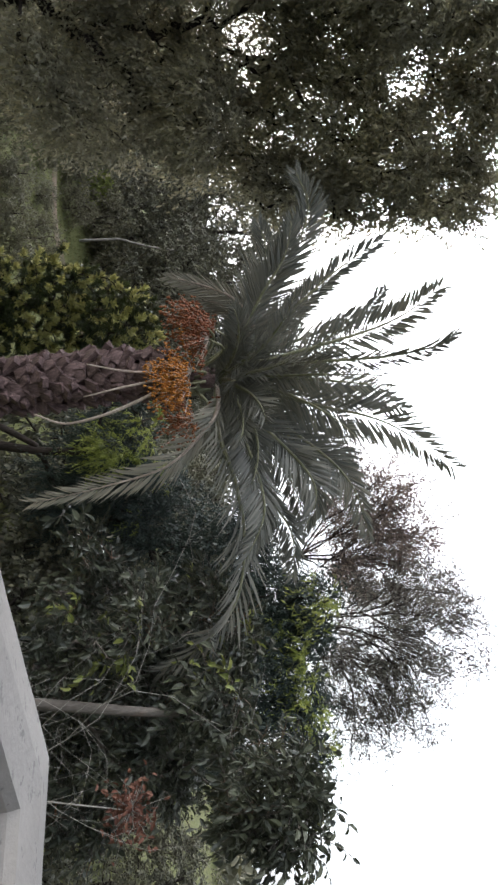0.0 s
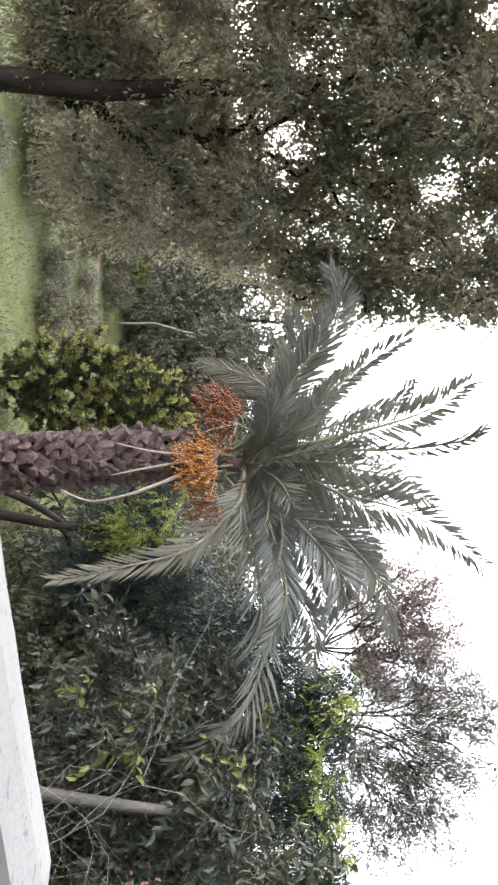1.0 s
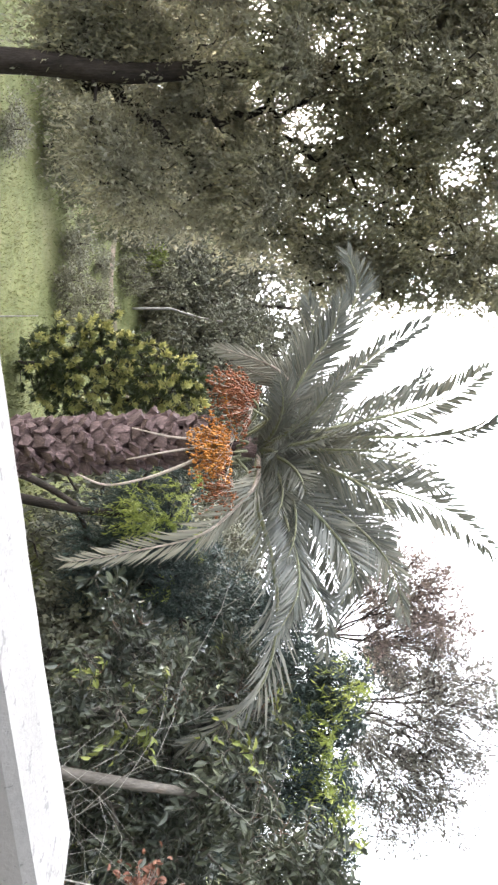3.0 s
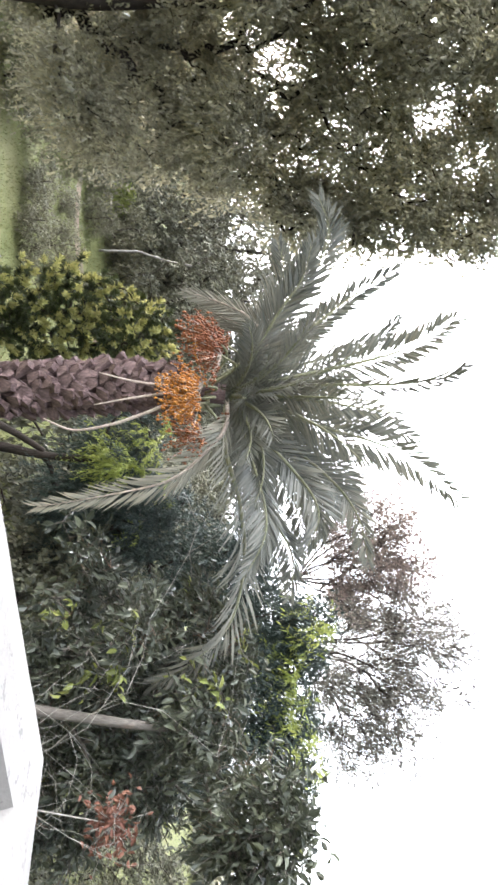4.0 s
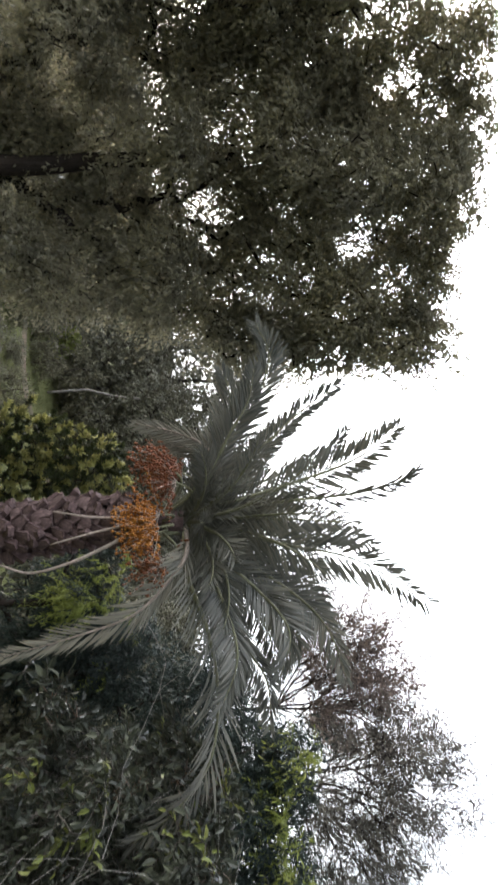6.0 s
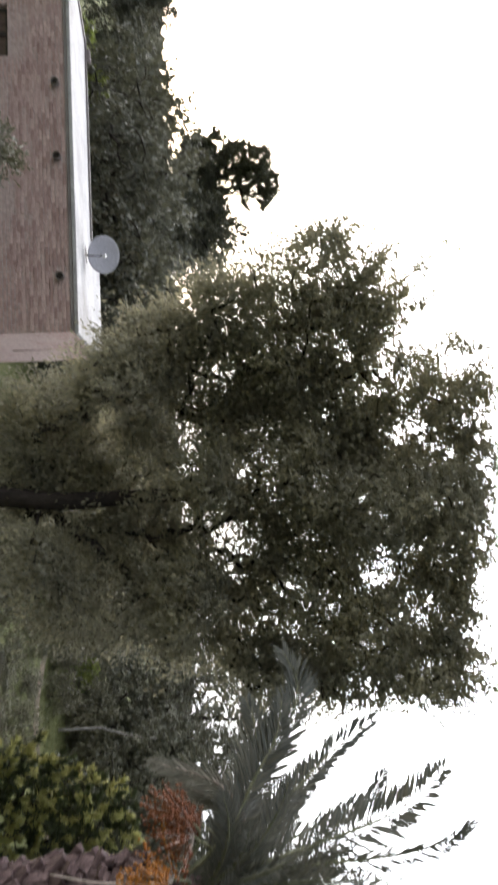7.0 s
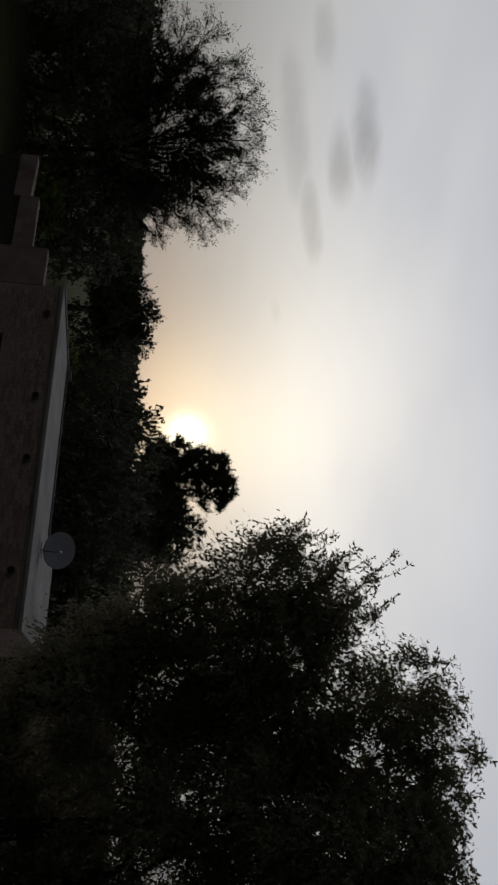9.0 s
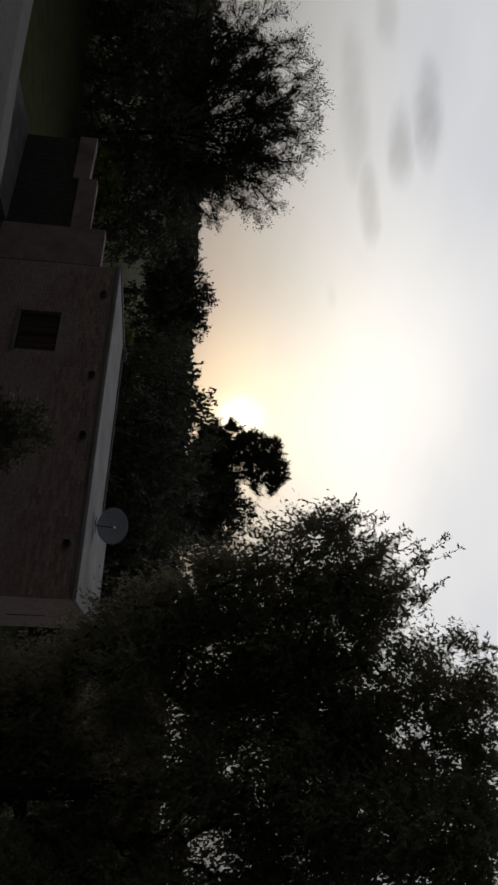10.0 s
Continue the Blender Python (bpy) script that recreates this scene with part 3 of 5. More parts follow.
    # the house wall behind the balcony
    a, b = ends[2] + w_in * 5, ends[0] + n2 * 5
    back = (b - a).normalized()
    side = Vector((back.y, -back.x, 0))
    if side.dot(a) < 0:
        side = -side
    bm = bmesh.new()
    lo = [bm.verts.new((q.x, q.y, -0.2)) for q in (a, b, b + side * 0.3, a + side * 0.3)]
    hi = [bm.verts.new((v.co.x, v.co.y, floor_z + 3.0)) for v in lo]
    for k in range(4):
        bm.faces.new((lo[k], lo[(k + 1) % 4], hi[(k + 1) % 4], hi[k]))
    bm.faces.new(hi)
    bmesh.ops.recalc_face_normals(bm, faces=bm.faces)
    tagged(part("wall_house", bm, PLASTER, None), "plain white plastered house wall behind the balcony", "wall", kind="structure")
    # the storey below carries the balcony
    bm = bmesh.new()
    lo = [bm.verts.new((p.x, p.y, -0.2)) for p in (corner + u * 0.3 + n_in * 0.3, bend + mid_in, ends[0] + n2 * 0.3, ends[0] + n2 * 5, corner + u * 0.3 + n_in * 5)]
    hi = [bm.verts.new((v.co.x, v.co.y, floor_z - 0.26)) for v in lo]
    for k in range(5):
        bm.faces.new((lo[k], lo[(k + 1) % 5], hi[(k + 1) % 5], hi[k]))
    bm.faces.new(hi)
    bmesh.ops.recalc_face_normals(bm, faces=bm.faces)
    tagged(part("wall_below", bm, PLASTER, None), "white plastered ground storey under the balcony", "wall", kind="structure")


make_balcony()


# ---- date palm ----
def frond(parent, heart, phi, e0, length, droop, mat, rng, twist=0.0, n=60, leaf=0.45, label="", curl=1.0, path=None, face=None, hang=0.14, broad=0.0255):
    """One feather leaf: phi 0 points right of the view, 90 away; e0 its rise at the heart; droop the bend to its tip; or a path, with its blade turned to a side."""
    steps = 22
    pts, p, = [Vector(heart)], Vector(heart)
    side0 = rng.normal() * 0.10
    for k in range(steps):
        t = (k + 0.5) / steps
        e = radians(e0 - droop * t ** (1.25 * curl))
        a = radians(phi) + side0 * t * t * 2
        p = p + Vector((math.cos(a) * math.cos(e), math.sin(a) * math.cos(e), math.sin(e))) * (length / steps)
        pts.append(p.copy())
    if path:
        pts = smooth_path(path, 6)
        steps = len(pts) - 1
    P = np.array([tuple(q) for q in pts])
    t = np.linspace(0.13, 0.995, n)
    seg = np.clip(t * steps, 0, steps - 1e-6)
    i = seg.astype(int)
    base = P[i] + (P[i + 1] - P[i]) * (seg - i)[:, None]
    tang = unit(np.gradient(P, axis=0)[i])
    flat = unit(np.cross(tang, [0, 0, 1.0] if face is None else unit(np.array(face, float))))
    c, s = math.cos(twist), math.sin(twist)
    over = np.cross(flat, tang)
    flat, over = flat * c + over * s, over * c - flat * s
    vs, fs, off = [], [], 0
    env = np.clip(np.sin(np.pi * np.clip(t * 0.80 + 0.14, 0, 1)), 0.30, 1) ** 0.7
    for sgn in (1, -1):
        # leaflets sit in small uneven groups at differing angles
        group = np.repeat(rng.normal(size=n // 3 + 1), 3)[:n, None]
        jit = rng.normal(size=(n, 3)) * 0.07
        fwd = 0.80 + 0.80 * t[:, None]
        roll = group * 0.22 + rng.normal(size=(n, 1)) * 0.12 + 0.30
        out = flat * sgn * np.cos(roll) + over * np.sin(roll)
        along = unit(out + tang * fwd + jit + np.array([0, 0, -hang]))
        ln = leaf * env * (0.85 + 0.3 * rng.random(n))
        v, f = leaves(base + rng.normal(size=(n, 3)) * 0.008, along, unit(over + jit), ln, broad * (0.65 + 0.5 * env), "quad", 0.25)
        vs.append(v)
        fs.append(f + off)
        off += len(v)
    ob = put("frond", mesh_data("frond", np.vstack(vs), np.vstack(fs), mat), parent, label)
    v, f = rod(pts, 0.036, 0.004, 5)
    put("rachis", mesh_data("rachis", v, f, PALM_STALK if mat is FROND_DRY else RACHIS, True), ob)


def make_palm():
    base = at(5.9, 8.6)
    palm = thing("date_palm", base, "date palm with grey-green fronds and orange fruit bunches", "palm tree", turn=5.9)
    rng = np.random.default_rng(11)
    # trunk core, leaning a little
    def lean(z):
        return 0.03 * math.sin(z) - 0.11 + 0.10 * max(0.0, z - 3.8)

    line = [Vector((lean(z), 0.0, z)) for z in np.linspace(-0.2, 5.0, 20)]
    v, f = rod(line, 0.31, 0.15, 14)
    put("trunk", mesh_data("trunk", v, f, PALM_BARK, True), palm, "purplish-brown trunk shingled with cut leaf bases")
    # leaf bases: wedges that lean out and up
    kinds = []
    for k in range(5):
        bm = bmesh.new()
        w, h, d = 0.105 + 0.02 * rng.random(), 0.15 + 0.07 * rng.random(), 0.05 + 0.035 * rng.random()
        lo = [bm.verts.new(c) for c in ((-w, -0.02, -0.05), (w, -0.02, -0.05), (w * 0.9, 0.035, -0.03), (-w * 0.9, 0.035, -0.03))]
        hi = [bm.verts.new(c) for c in ((-w * 0.55, 0.0, h), (w * 0.5, 0.0, h * (0.8 + 0.3 * rng.random())), (w * 0.42, d + 0.03, h * 0.93), (-w * 0.5, d + 0.03, h * (0.75 + 0.3 * rng.random())))]
        bm.faces.new(hi)
        for j in range(4):
            bm.faces.new((lo[j], lo[(j + 1) % 4], hi[(j + 1) % 4], hi[j]))
        bmesh.ops.recalc_face_normals(bm, faces=bm.faces)
        me = bpy.data.meshes.new("leaf_base")
        bm.to_mesh(me)
        bm.free()
        me.materials.append(PALM_BARK)
        kinds.append(me)
    rows = 29
    for r in range(rows):
        z = 1.45 + r * 0.103
        rad = 0.295 - 0.014 * (z - 1.45)
        for k in range(10):
            a = (k + 0.5 * (r % 2)) * 2 * math.pi / 10 + rng.normal() * 0.09
            m = Matrix.Translation((lean(z) + rad * math.cos(a), rad * math.sin(a), z + rng.normal() * 0.025)) @ Matrix.Rotation(a - math.pi / 2, 4, "Z") @ \
                Matrix.Rotation(rng.normal() * 0.26 - 0.05, 4, "X") @ Matrix.Rotation(rng.normal() * 0.42, 4, "Y") @ Matrix.Diagonal((*(0.62 + 0.4 * rng.random(3)), 1))
            put("leaf_base", kinds[int(rng.integers(5))], palm, m=m)
    heart = Vector((0.0, 0, 5.02))

    def reach(dx, dz, dy, bend, twist, ln_leaf=0.45, n=96):
        """A frond whose tip stands dx right of, dz above and dy behind the heart, bent by so many degrees."""
        x = z = 0.0
        for k in range(22):
            e = -radians(bend * ((k + 0.5) / 22) ** 1.25)
            x, z = x + math.cos(e) / 22, z + math.sin(e) / 22
        far = math.hypot(dx, dy)
        e0 = math.degrees(math.atan2(dz, far) - math.atan2(z, x))
        frond(palm, heart, math.degrees(math.atan2(dy, dx)), e0, math.hypot(far, dz) / math.hypot(x, z), bend, FROND_GREEN, rng, twist, n=n, leaf=ln_leaf, broad=0.019)

    # the fronds that can be told apart: line from the heart, leaflet length, how far the leaflets hang, the side that the blade faces
    ahead = (0, -1, 0.1)
    for line, ln, hang, face in (
            (((-0.14, 0, 5.1), (-0.67, 0.2, 5.85), (-1.26, 0.3, 6.63), (-1.58, 0.35, 7.2)), 0.36, 0.05, (0.3, -1, 0)),
            (((-0.1, 0, 5.1), (-0.48, 0.25, 6.26), (-0.70, 0.4, 6.89), (-0.98, 0.4, 7.21)), 0.34, 0.1, (0.7, -0.8, 0)),
            (((-0.1, 0, 5.1), (-0.37, -0.1, 6.53), (-0.58, -0.2, 7.23), (-0.90, -0.2, 7.76)), 0.44, 0.30, ahead),
            (((-0.05, 0, 5.1), (-0.12, -0.25, 5.97), (-0.12, -0.4, 6.94), (-0.20, -0.4, 7.56), (-0.34, -0.4, 7.86)), 0.36, 0.05, (0.9, -0.6, 0)),
            (((0.05, 0, 5.1), (0.30, 0.3, 6.23), (0.36, 0.4, 6.92), (0.55, 0.4, 7.41)), 0.42, 0.15, (-0.5, -1, 0)),
            (((0.08, 0, 5.1), (0.40, -0.1, 6.22), (0.68, -0.2, 7.05), (1.24, -0.25, 7.80)), 0.56, 0.30, ahead),
            (((0.15, 0, 5.1), (0.67, 0.3, 5.66), (1.10, 0.5, 6.20), (1.52, 0.6, 6.53)), 0.44, 0.2, ahead),
            (((0.1, 0.1, 5.1), (0.60, 0.5, 6.0), (1.05, 0.7, 6.55), (1.50, 0.8, 6.75)), 0.44, 0.3, (0.4, -1, 0)),
            (((0.15, 0, 5.1), (0.90, 0.1, 6.14), (1.45, 0.1, 6.62), (2.10, 0.1, 6.80)), 0.46, 0.5, (0, -1, 0.4)),
            (((0.2, 0, 5.08), (0.88, -0.3, 5.79), (1.36, -0.5, 6.08), (1.84, -0.6, 5.90)), 0.46, 0.35, (0.2, -0.8, 0.6)),
            (((0.2, 0, 5.05), (1.46, 0.2, 5.56), (2.04, 0.3, 5.84), (2.60, 0.3, 5.83)), 0.44, 0.6, (0, -1, 0.5)),
            (((-0.15, 0, 5.1), (-0.81, 0.1, 5.58), (-1.42, 0.15, 6.04), (-1.98, 0.15, 6.28), (-2.42, 0.15, 6.16)), 0.46, 0.25, (0, -1, 0.3)),
            (((-0.15, 0.1, 5.1), (-0.9, 0.4, 5.5), (-1.5, 0.5, 5.75), (-1.95, 0.55, 5.70)), 0.42, 0.3, ahead),
            (((-0.15, 0, 5.1), (-0.95, -0.2, 5.62), (-1.35, -0.25, 5.90), (-1.75, -0.3, 6.02)), 0.40, 0.2, (0.2, -1, 0.2)),
            (((-0.1, 0, 5.1), (-0.55, 0.5, 5.75), (-0.95, 0.8, 6.25), (-1.25, 0.9, 6.65)), 0.40, 0.15, ahead),
            (((0.15, 0.2, 5.0), (0.9, 0.6, 5.6), (1.5, 0.9, 5.95), (2.1, 1.0, 6.1)), 0.46, 0.35, ahead),
            (((0.15, 0.2, 5.0), (0.8, 0.4, 5.9), (1.3, 0.6, 6.3), (1.9, 0.7, 6.3)), 0.46, 0.4, (0.2, -1, 0.2)),
            (((0.15, 0.1, 5.0), (1.0, 0.3, 5.35), (1.7, 0.4, 5.5), (2.3, 0.4, 5.3)), 0.46, 0.4, (0, -1, 0.3)),
            (((0.1, 0, 5.05), (0.9, -0.5, 5.35), (1.5, -0.8, 5.45), (2.0, -1.0, 5.2)), 0.45, 0.5, (0, -0.8, 0.6))):
        frond(palm, heart, 0, 0, 1, 0, FROND_GREEN, rng, rng.normal() * 0.12, n=int(112 * (0.8 + 0.1 * len(line))), leaf=ln, path=[Vector((0.16 * math.copysign(1, line[1][0]), -0.10, 4.62))] + [Vector(q) for q in line], face=face, hang=hang)
    # the inner fronds, foreshortened, round the heart
    for row in ((0.1, 2.3, 0.9, 30, 0.9), (-0.45, 2.1, 1.0, 30, 0.8), (0.25, 1.9, -0.8, 40, 0.8), (-0.45, 1.5, -0.9, 45, 0.9), (0.75, 1.5, -0.9, 50, 0.8), (0.05, 1.2, -1.1, 60, 0.6),
                (-0.9, 0.9, -0.9, 50, 0.8), (0.6, 1.1, 1.5, 55, 0.6), (-0.5, 1.0, 1.6, 60, 0.6), (1.1, 0.7, 1.4, 65, 0.7), (-1.2, 0.7, 1.2, 60, 0.8), (1.2, 0.3, -0.8, 70, 0.9), (1.0, 1.0, 0.6, 50, 1.0), (0.8, 0.6, 0.9, 60, 1.0), (1.4, 0.9, 0.9, 55, 1.0), (1.7, 0.3, 0.5, 60, 1.1), (0.4, 1.6, 0.4, 40, 1.0), (-0.3, 1.5, 0.4, 40, 1.0), (-0.9, 1.1, 0.3, 45, 1.0), (1.2, 0.1, 0.6, 70, 1.0), (-0.4, 0.45, -1.0, 40, 0.9), (0.35, 0.5, -1.0, 40, 0.9), (0.05, 0.15, -1.1, 45, 0.8), (-0.15, 0.9, -0.9, 40, 0.9), (0.7, 0.2, -0.9, 55, 0.9), (-0.75, 0.25, -0.7, 55, 0.9)):
        reach(*row[:4], row[4] + rng.normal() * 0.15, 0.40, 66)
    frond(palm, heart, 0, 0, 1, 0, FROND_GREEN, rng, 0.0, n=84, leaf=0.58, label="broad olive-green arching frond", hang=0.22, face=(0, -0.75, 0.65),
          path=[heart, Vector((0.54, -0.35, 4.98)), Vector((1.24, -0.6, 5.16)), Vector((1.92, -0.75, 5.20)), Vector((2.58, -0.85, 5.02)), Vector((3.02, -0.9, 4.55)), Vector((3.22, -0.9, 4.15))])
    for line in (((-0.1, 0.1, 5.1), (-0.55, 0.0, 5.50), (-0.92, -0.1, 5.30), (-1.12, -0.15, 4.90), (-1.22, -0.2, 4.55)), ((-0.1, 0.1, 5.1), (-0.50, 0.1, 5.45), (-0.84, 0.1, 5.24), (-1.0, 0.1, 4.80)),
                 ((-0.1, 0.2, 5.1), (-0.7, 0.3, 5.45), (-1.05, 0.3, 5.1), (-1.25, 0.3, 4.6))):
        frond(palm, heart, 0, 0, 1, 0, FROND_DRY, rng, 0.1, n=44, leaf=0.36, label="dry grey drooping frond", path=[Vector(q) for q in line], face=(0.3, -1, 0.2), hang=0.9)
    frond(palm, heart, 0, 0, 1, 0, FROND_DRY, rng, 0.1, n=80, leaf=0.46, label="long pale hanging frond", hang=0.6, face=(0, -0.9, 0.35),
          path=[heart, Vector((0.36, -0.3, 5.0)), Vector((0.62, -0.4, 4.80)), Vector((0.97, -0.5, 4.35)), Vector((1.15, -0.5, 3.58)), Vector((1.27, -0.5, 2.82))])
    # hanging dry stalks along the trunk
    for pts, r in ((((0.10, -0.25, 4.3), (0.20, -0.40, 4.07), (0.33, -0.42, 3.67), (0.39, -0.42, 3.24), (0.26, -0.40, 2.90)), 0.026), (((-0.03, -0.30, 4.3), (0.02, -0.40, 3.94), (0.10, -0.41, 3.48)), 0.02),
                   (((-0.12, -0.3, 4.3), (-0.17, -0.40, 3.94), (-0.27, -0.41, 3.55)), 0.02)):
        v, f = rod(smooth_path(pts, 6), r, r * 0.45, 6)
        put("dry_stalk", mesh_data("dry_stalk", v, f, PALM_STALK, True), palm, "bare pale dry leaf stalk")
    # fruit bunches
    heart = Vector((0, 0, 4.74))
    for phi, out, rise, low, mat, tag in ((200, 0.62, 0.30, 0.36, DATES_RUST, "rust-brown fruit bunch"), (214, 0.80, 0.12, 0.40, DATES_RUST, "rust-brown fruit bunch"), (226, 0.66, 0.22, 0.42, DATES_RUST, "rust-brown fruit bunch"),
                                          (274, 0.42, -0.02, 0.50, DATES, "orange fruit bunch"), (256, 0.48, 0.0, 0.46, DATES, "orange fruit bunch"), (322, 0.55, 0.0, 0.45, DATES_RUST, "rust-brown fruit bunch"), (284, 0.42, -0.10, 0.40, DATES, "orange fruit bunch")):
        a = radians(phi)
        o = Vector((math.cos(a), math.sin(a), 0))
        stem = smooth_path([heart + o * 0.12, heart + o * out * 0.7 + Vector((0, 0, 0.16 + rise)), heart + o * out + Vector((0, 0, rise))], 5)
        v, f = rod(stem, 0.022, 0.014, 5)
        bunch = put("fruit_stalk", mesh_data("fruit_stalk", v, f, RACHIS, True), palm)
        tip = np.array(stem[-1])
        n_str = 40
        d = unit(rng.normal(size=(n_str, 3)) * [0.6, 0.6, 0.35] + np.array([o.x * 0.3, o.y * 0.3, -0.75]))
        ln = low * (0.6 + 0.6 * rng.random(n_str))
        segs, centres = [], []
        for k in range(n_str):
            e = tip + d[k] * ln[k]
            segs.append((tip, e, 0.005, 0.003))
            m = 11
            s = np.linspace(0.30, 1, m)[:, None]
            centres.append(tip + d[k] * ln[k] * s + rng.normal(size=(m, 3)) * 0.016)
        v, f = tubes(segs, 4)
        tagged(put("strand", mesh_data("strand", v, f, PALM_STALK), bunch), kind="stuff")
        c = np.vstack(centres)
        oct_v = np.array([(1, 0, 0), (-1, 0, 0), (0, 1, 0), (0, -1, 0), (0, 0, 1.5), (0, 0, -1.5)]) * 0.0135
        oct_f = np.array([(0, 2, 4), (2, 1, 4), (1, 3, 4), (3, 0, 4), (2, 0, 5), (1, 2, 5), (3, 1, 5), (0, 3, 5)])
        v = (c[:, None] + oct_v[None] * (0.8 + 0.5 * rng.random((len(c), 1, 1)))).reshape(-1, 3)
        f = (oct_f[None] + (np.arange(len(c)) * 6)[:, None, None]).reshape(-1, 3)
        tagged(put("fruit_head", mesh_data("fruit_head", v, f, mat), bunch, tag), kind="stuff")


make_palm()


# ---- rounded shrub with rosettes ----
def make_shrub():
    d = 15.0
    base = at(13.0, d)
    top = thing("rosette_shrub", base, "rounded green shrub with yellow-green leaf tips", "shrub")
    rng = np.random.default_rng(5)
    lobes = lobes_seen(base, d, [(12.6, -13.4, 4.0, 4.2, 0), (12.3, -9.6, 3.4, 3.2, 0), (11.3, -7.0, 2.8, 3.2, 0), (10.2, -5.9, 1.8, 1.9, 0.1), (14.0, -11.5, 3.0, 3.2, -0.2), (11, -13, 3.4, 4.6, 0.2), (14, -15.3, 2.8, 2.4, -0.1), (12.8, -16.6, 3.4, 2.0, -0.2)])
    c, dr = in_lobes(lobes, 640, rng, 0.85)
    ok = c[:, 2] > 0.12
    c, dr = c[ok], dr[ok]
    line = smooth_path([(0, 0, -0.1), (0.05, 0, 0.8), (0.1, 0.05, 1.8), (0.3, 0, 2.8)], 4)
    v, f = rod(line, 0.11, 0.03, 8)
    put("trunk", mesh_data("trunk", v, f, BARK_DARK, True), top)
    v, f = tubes(grow([tuple(p) for p in line], c, 0.006, rng), 4)
    tagged(put("branchwork", mesh_data("branchwork", v, f, BARK_DARK, True), top), kind="stuff")
    n = 44
    m = len(c)
    axis = unit(dr * 0.8 + np.array([0, 0, 0.7]) + rng.normal(size=c.shape) * 0.25)
    ray = unit(rng.normal(size=(m, n, 3)))
    ray = unit(ray - axis[:, None] * (ray * axis[:, None]).sum(-1, keepdims=True))
    lift = rng.random((m, n, 1)) * 2.2 + 0.05
    along = unit(ray + axis[:, None] * lift)
    b = c[:, None] + axis[:, None] * (lift - 0.9) * 0.07 + rng.normal(size=(m, n, 3)) * 0.015
    young = (lift[..., 0] > 0.45) & (rng.random((m, 1)) < 0.62) & (dr[:, 2:3] > -0.45)
    up = np.broadcast_to(axis[:, None], b.shape)
    for name, mask, mat in (("crown", ~young, LEAF_SHRUB), ("new_growth", young, LEAF_NEW)):
        k = int(mask.sum())
        v, f = leaves(b[mask], along[mask], up[mask] + rng.normal(size=(k, 3)) * 0.1, 0.118 * (0.7 + 0.5 * rng.random(k)), 0.042, "lance")
        put(name, mesh_data(name, v, f, mat), top, "yellow-green young leaf rosettes" if mask is young else "")


make_shrub()

# ---- trees near the balcony ----
base = at(1.5, 12.5)
FEATHERY = tree("feathery_tree", base, [(-0.35, 0, -0.1), (-0.1, 0, 1.0), (0.1, 0, 2.0), (0.2, 0, 3.6)],
     lobes_seen(base, 12.5, [(2.5, -8, 3.2, 3.0, 0), (3.0, -5.4, 1.6, 1.4, -0.6), (1.0, -8.3, 2.0, 1.6, -0.6), (-0.5, -9, 3, 3.5, 0.6), (4.5, -6.0, 2, 2.2, 0.5), (-3, -7, 3.5, 3.0, 1.2), (-1, -12, 3.4, 2.0, 0.5), (-5, -12, 3, 2.5, 1.5)]),
     "small tree with feathery green sprays and lime tips", 420, LEAF_FERN, r0=0.11, r1=0.05, r_tip=0.006, twigs=6, twig_len=0.42, per_twig=34, leaf=(0.085, 0.013), droop=0.5,
     seed=21, second=(LEAF_LIME, 0.5, 0.03), gap=(0.9, 0.85), fresh=[seen_at(a, e, 11.9) for a, e in ((3.1, -5.3), (1.4, -8.8), (0.4, -7.8), (2.6, -7.0))], fresh_r=0.30)
v, f = rod(smooth_path([(-0.75, -0.1, -0.1), (-0.6, -0.05, 0.7), (-0.35, 0, 1.25), (0.0, 0, 1.8)], 5), 0.085, 0.05, 8)
put("stem", mesh_data("stem", v, f, BARK_DARK, True), FEATHERY)
base = at(-16.5, 8.2)
tree("broadleaf_tree", base, [(0.0, -0.6, -0.1), (0.02, -0.5, 1.4), (0.08, -0.5, 2.6), (0.35, -0.35, 4.0), (0.5, -0.1, 4.6)],
     lobes_seen(base, 8.2, [(-12, -9, 5.0, 4.0, 0), (-19, -2, 5.5, 4.5, 0.5), (-25, 1.5, 4.5, 4.4, 0.3), (-28, 3, 2.6, 3.4, 0.0), (-14, -2, 4.5, 4, 1.0), (-22, -7, 5, 3.5, 0.9), (-7.5, -13, 4, 3, 0.3),
                            (-16, -13, 6, 3, 0.8), (-25, -12, 4, 3, 1.4)]),
     "dark glossy broad-leaved tree with a pale trunk", 1500, LEAF_BROAD, bark=BARK_PALE, r0=0.095, r1=0.035, r_tip=0.003, twigs=4, twig_len=0.30, per_twig=5, leaf=(0.118, 0.058), shape="lance",
     droop=0.15, seed=31, gap=(1.25, 0.60), twig_r=0.0042, shell=0.4, second=(LEAF_YELLOW, 0.0, 0.025), fresh=[seen_at(a, e, 7.9) for a, e in ((-8.6, -11.6), (-11.2, -11.2), (-13.7, -9.6), (-15.3, -9.3), (-17.2, 0.6), (-16.1, -2.3))], fresh_r=0.2)
base = at(-17, 13.5)
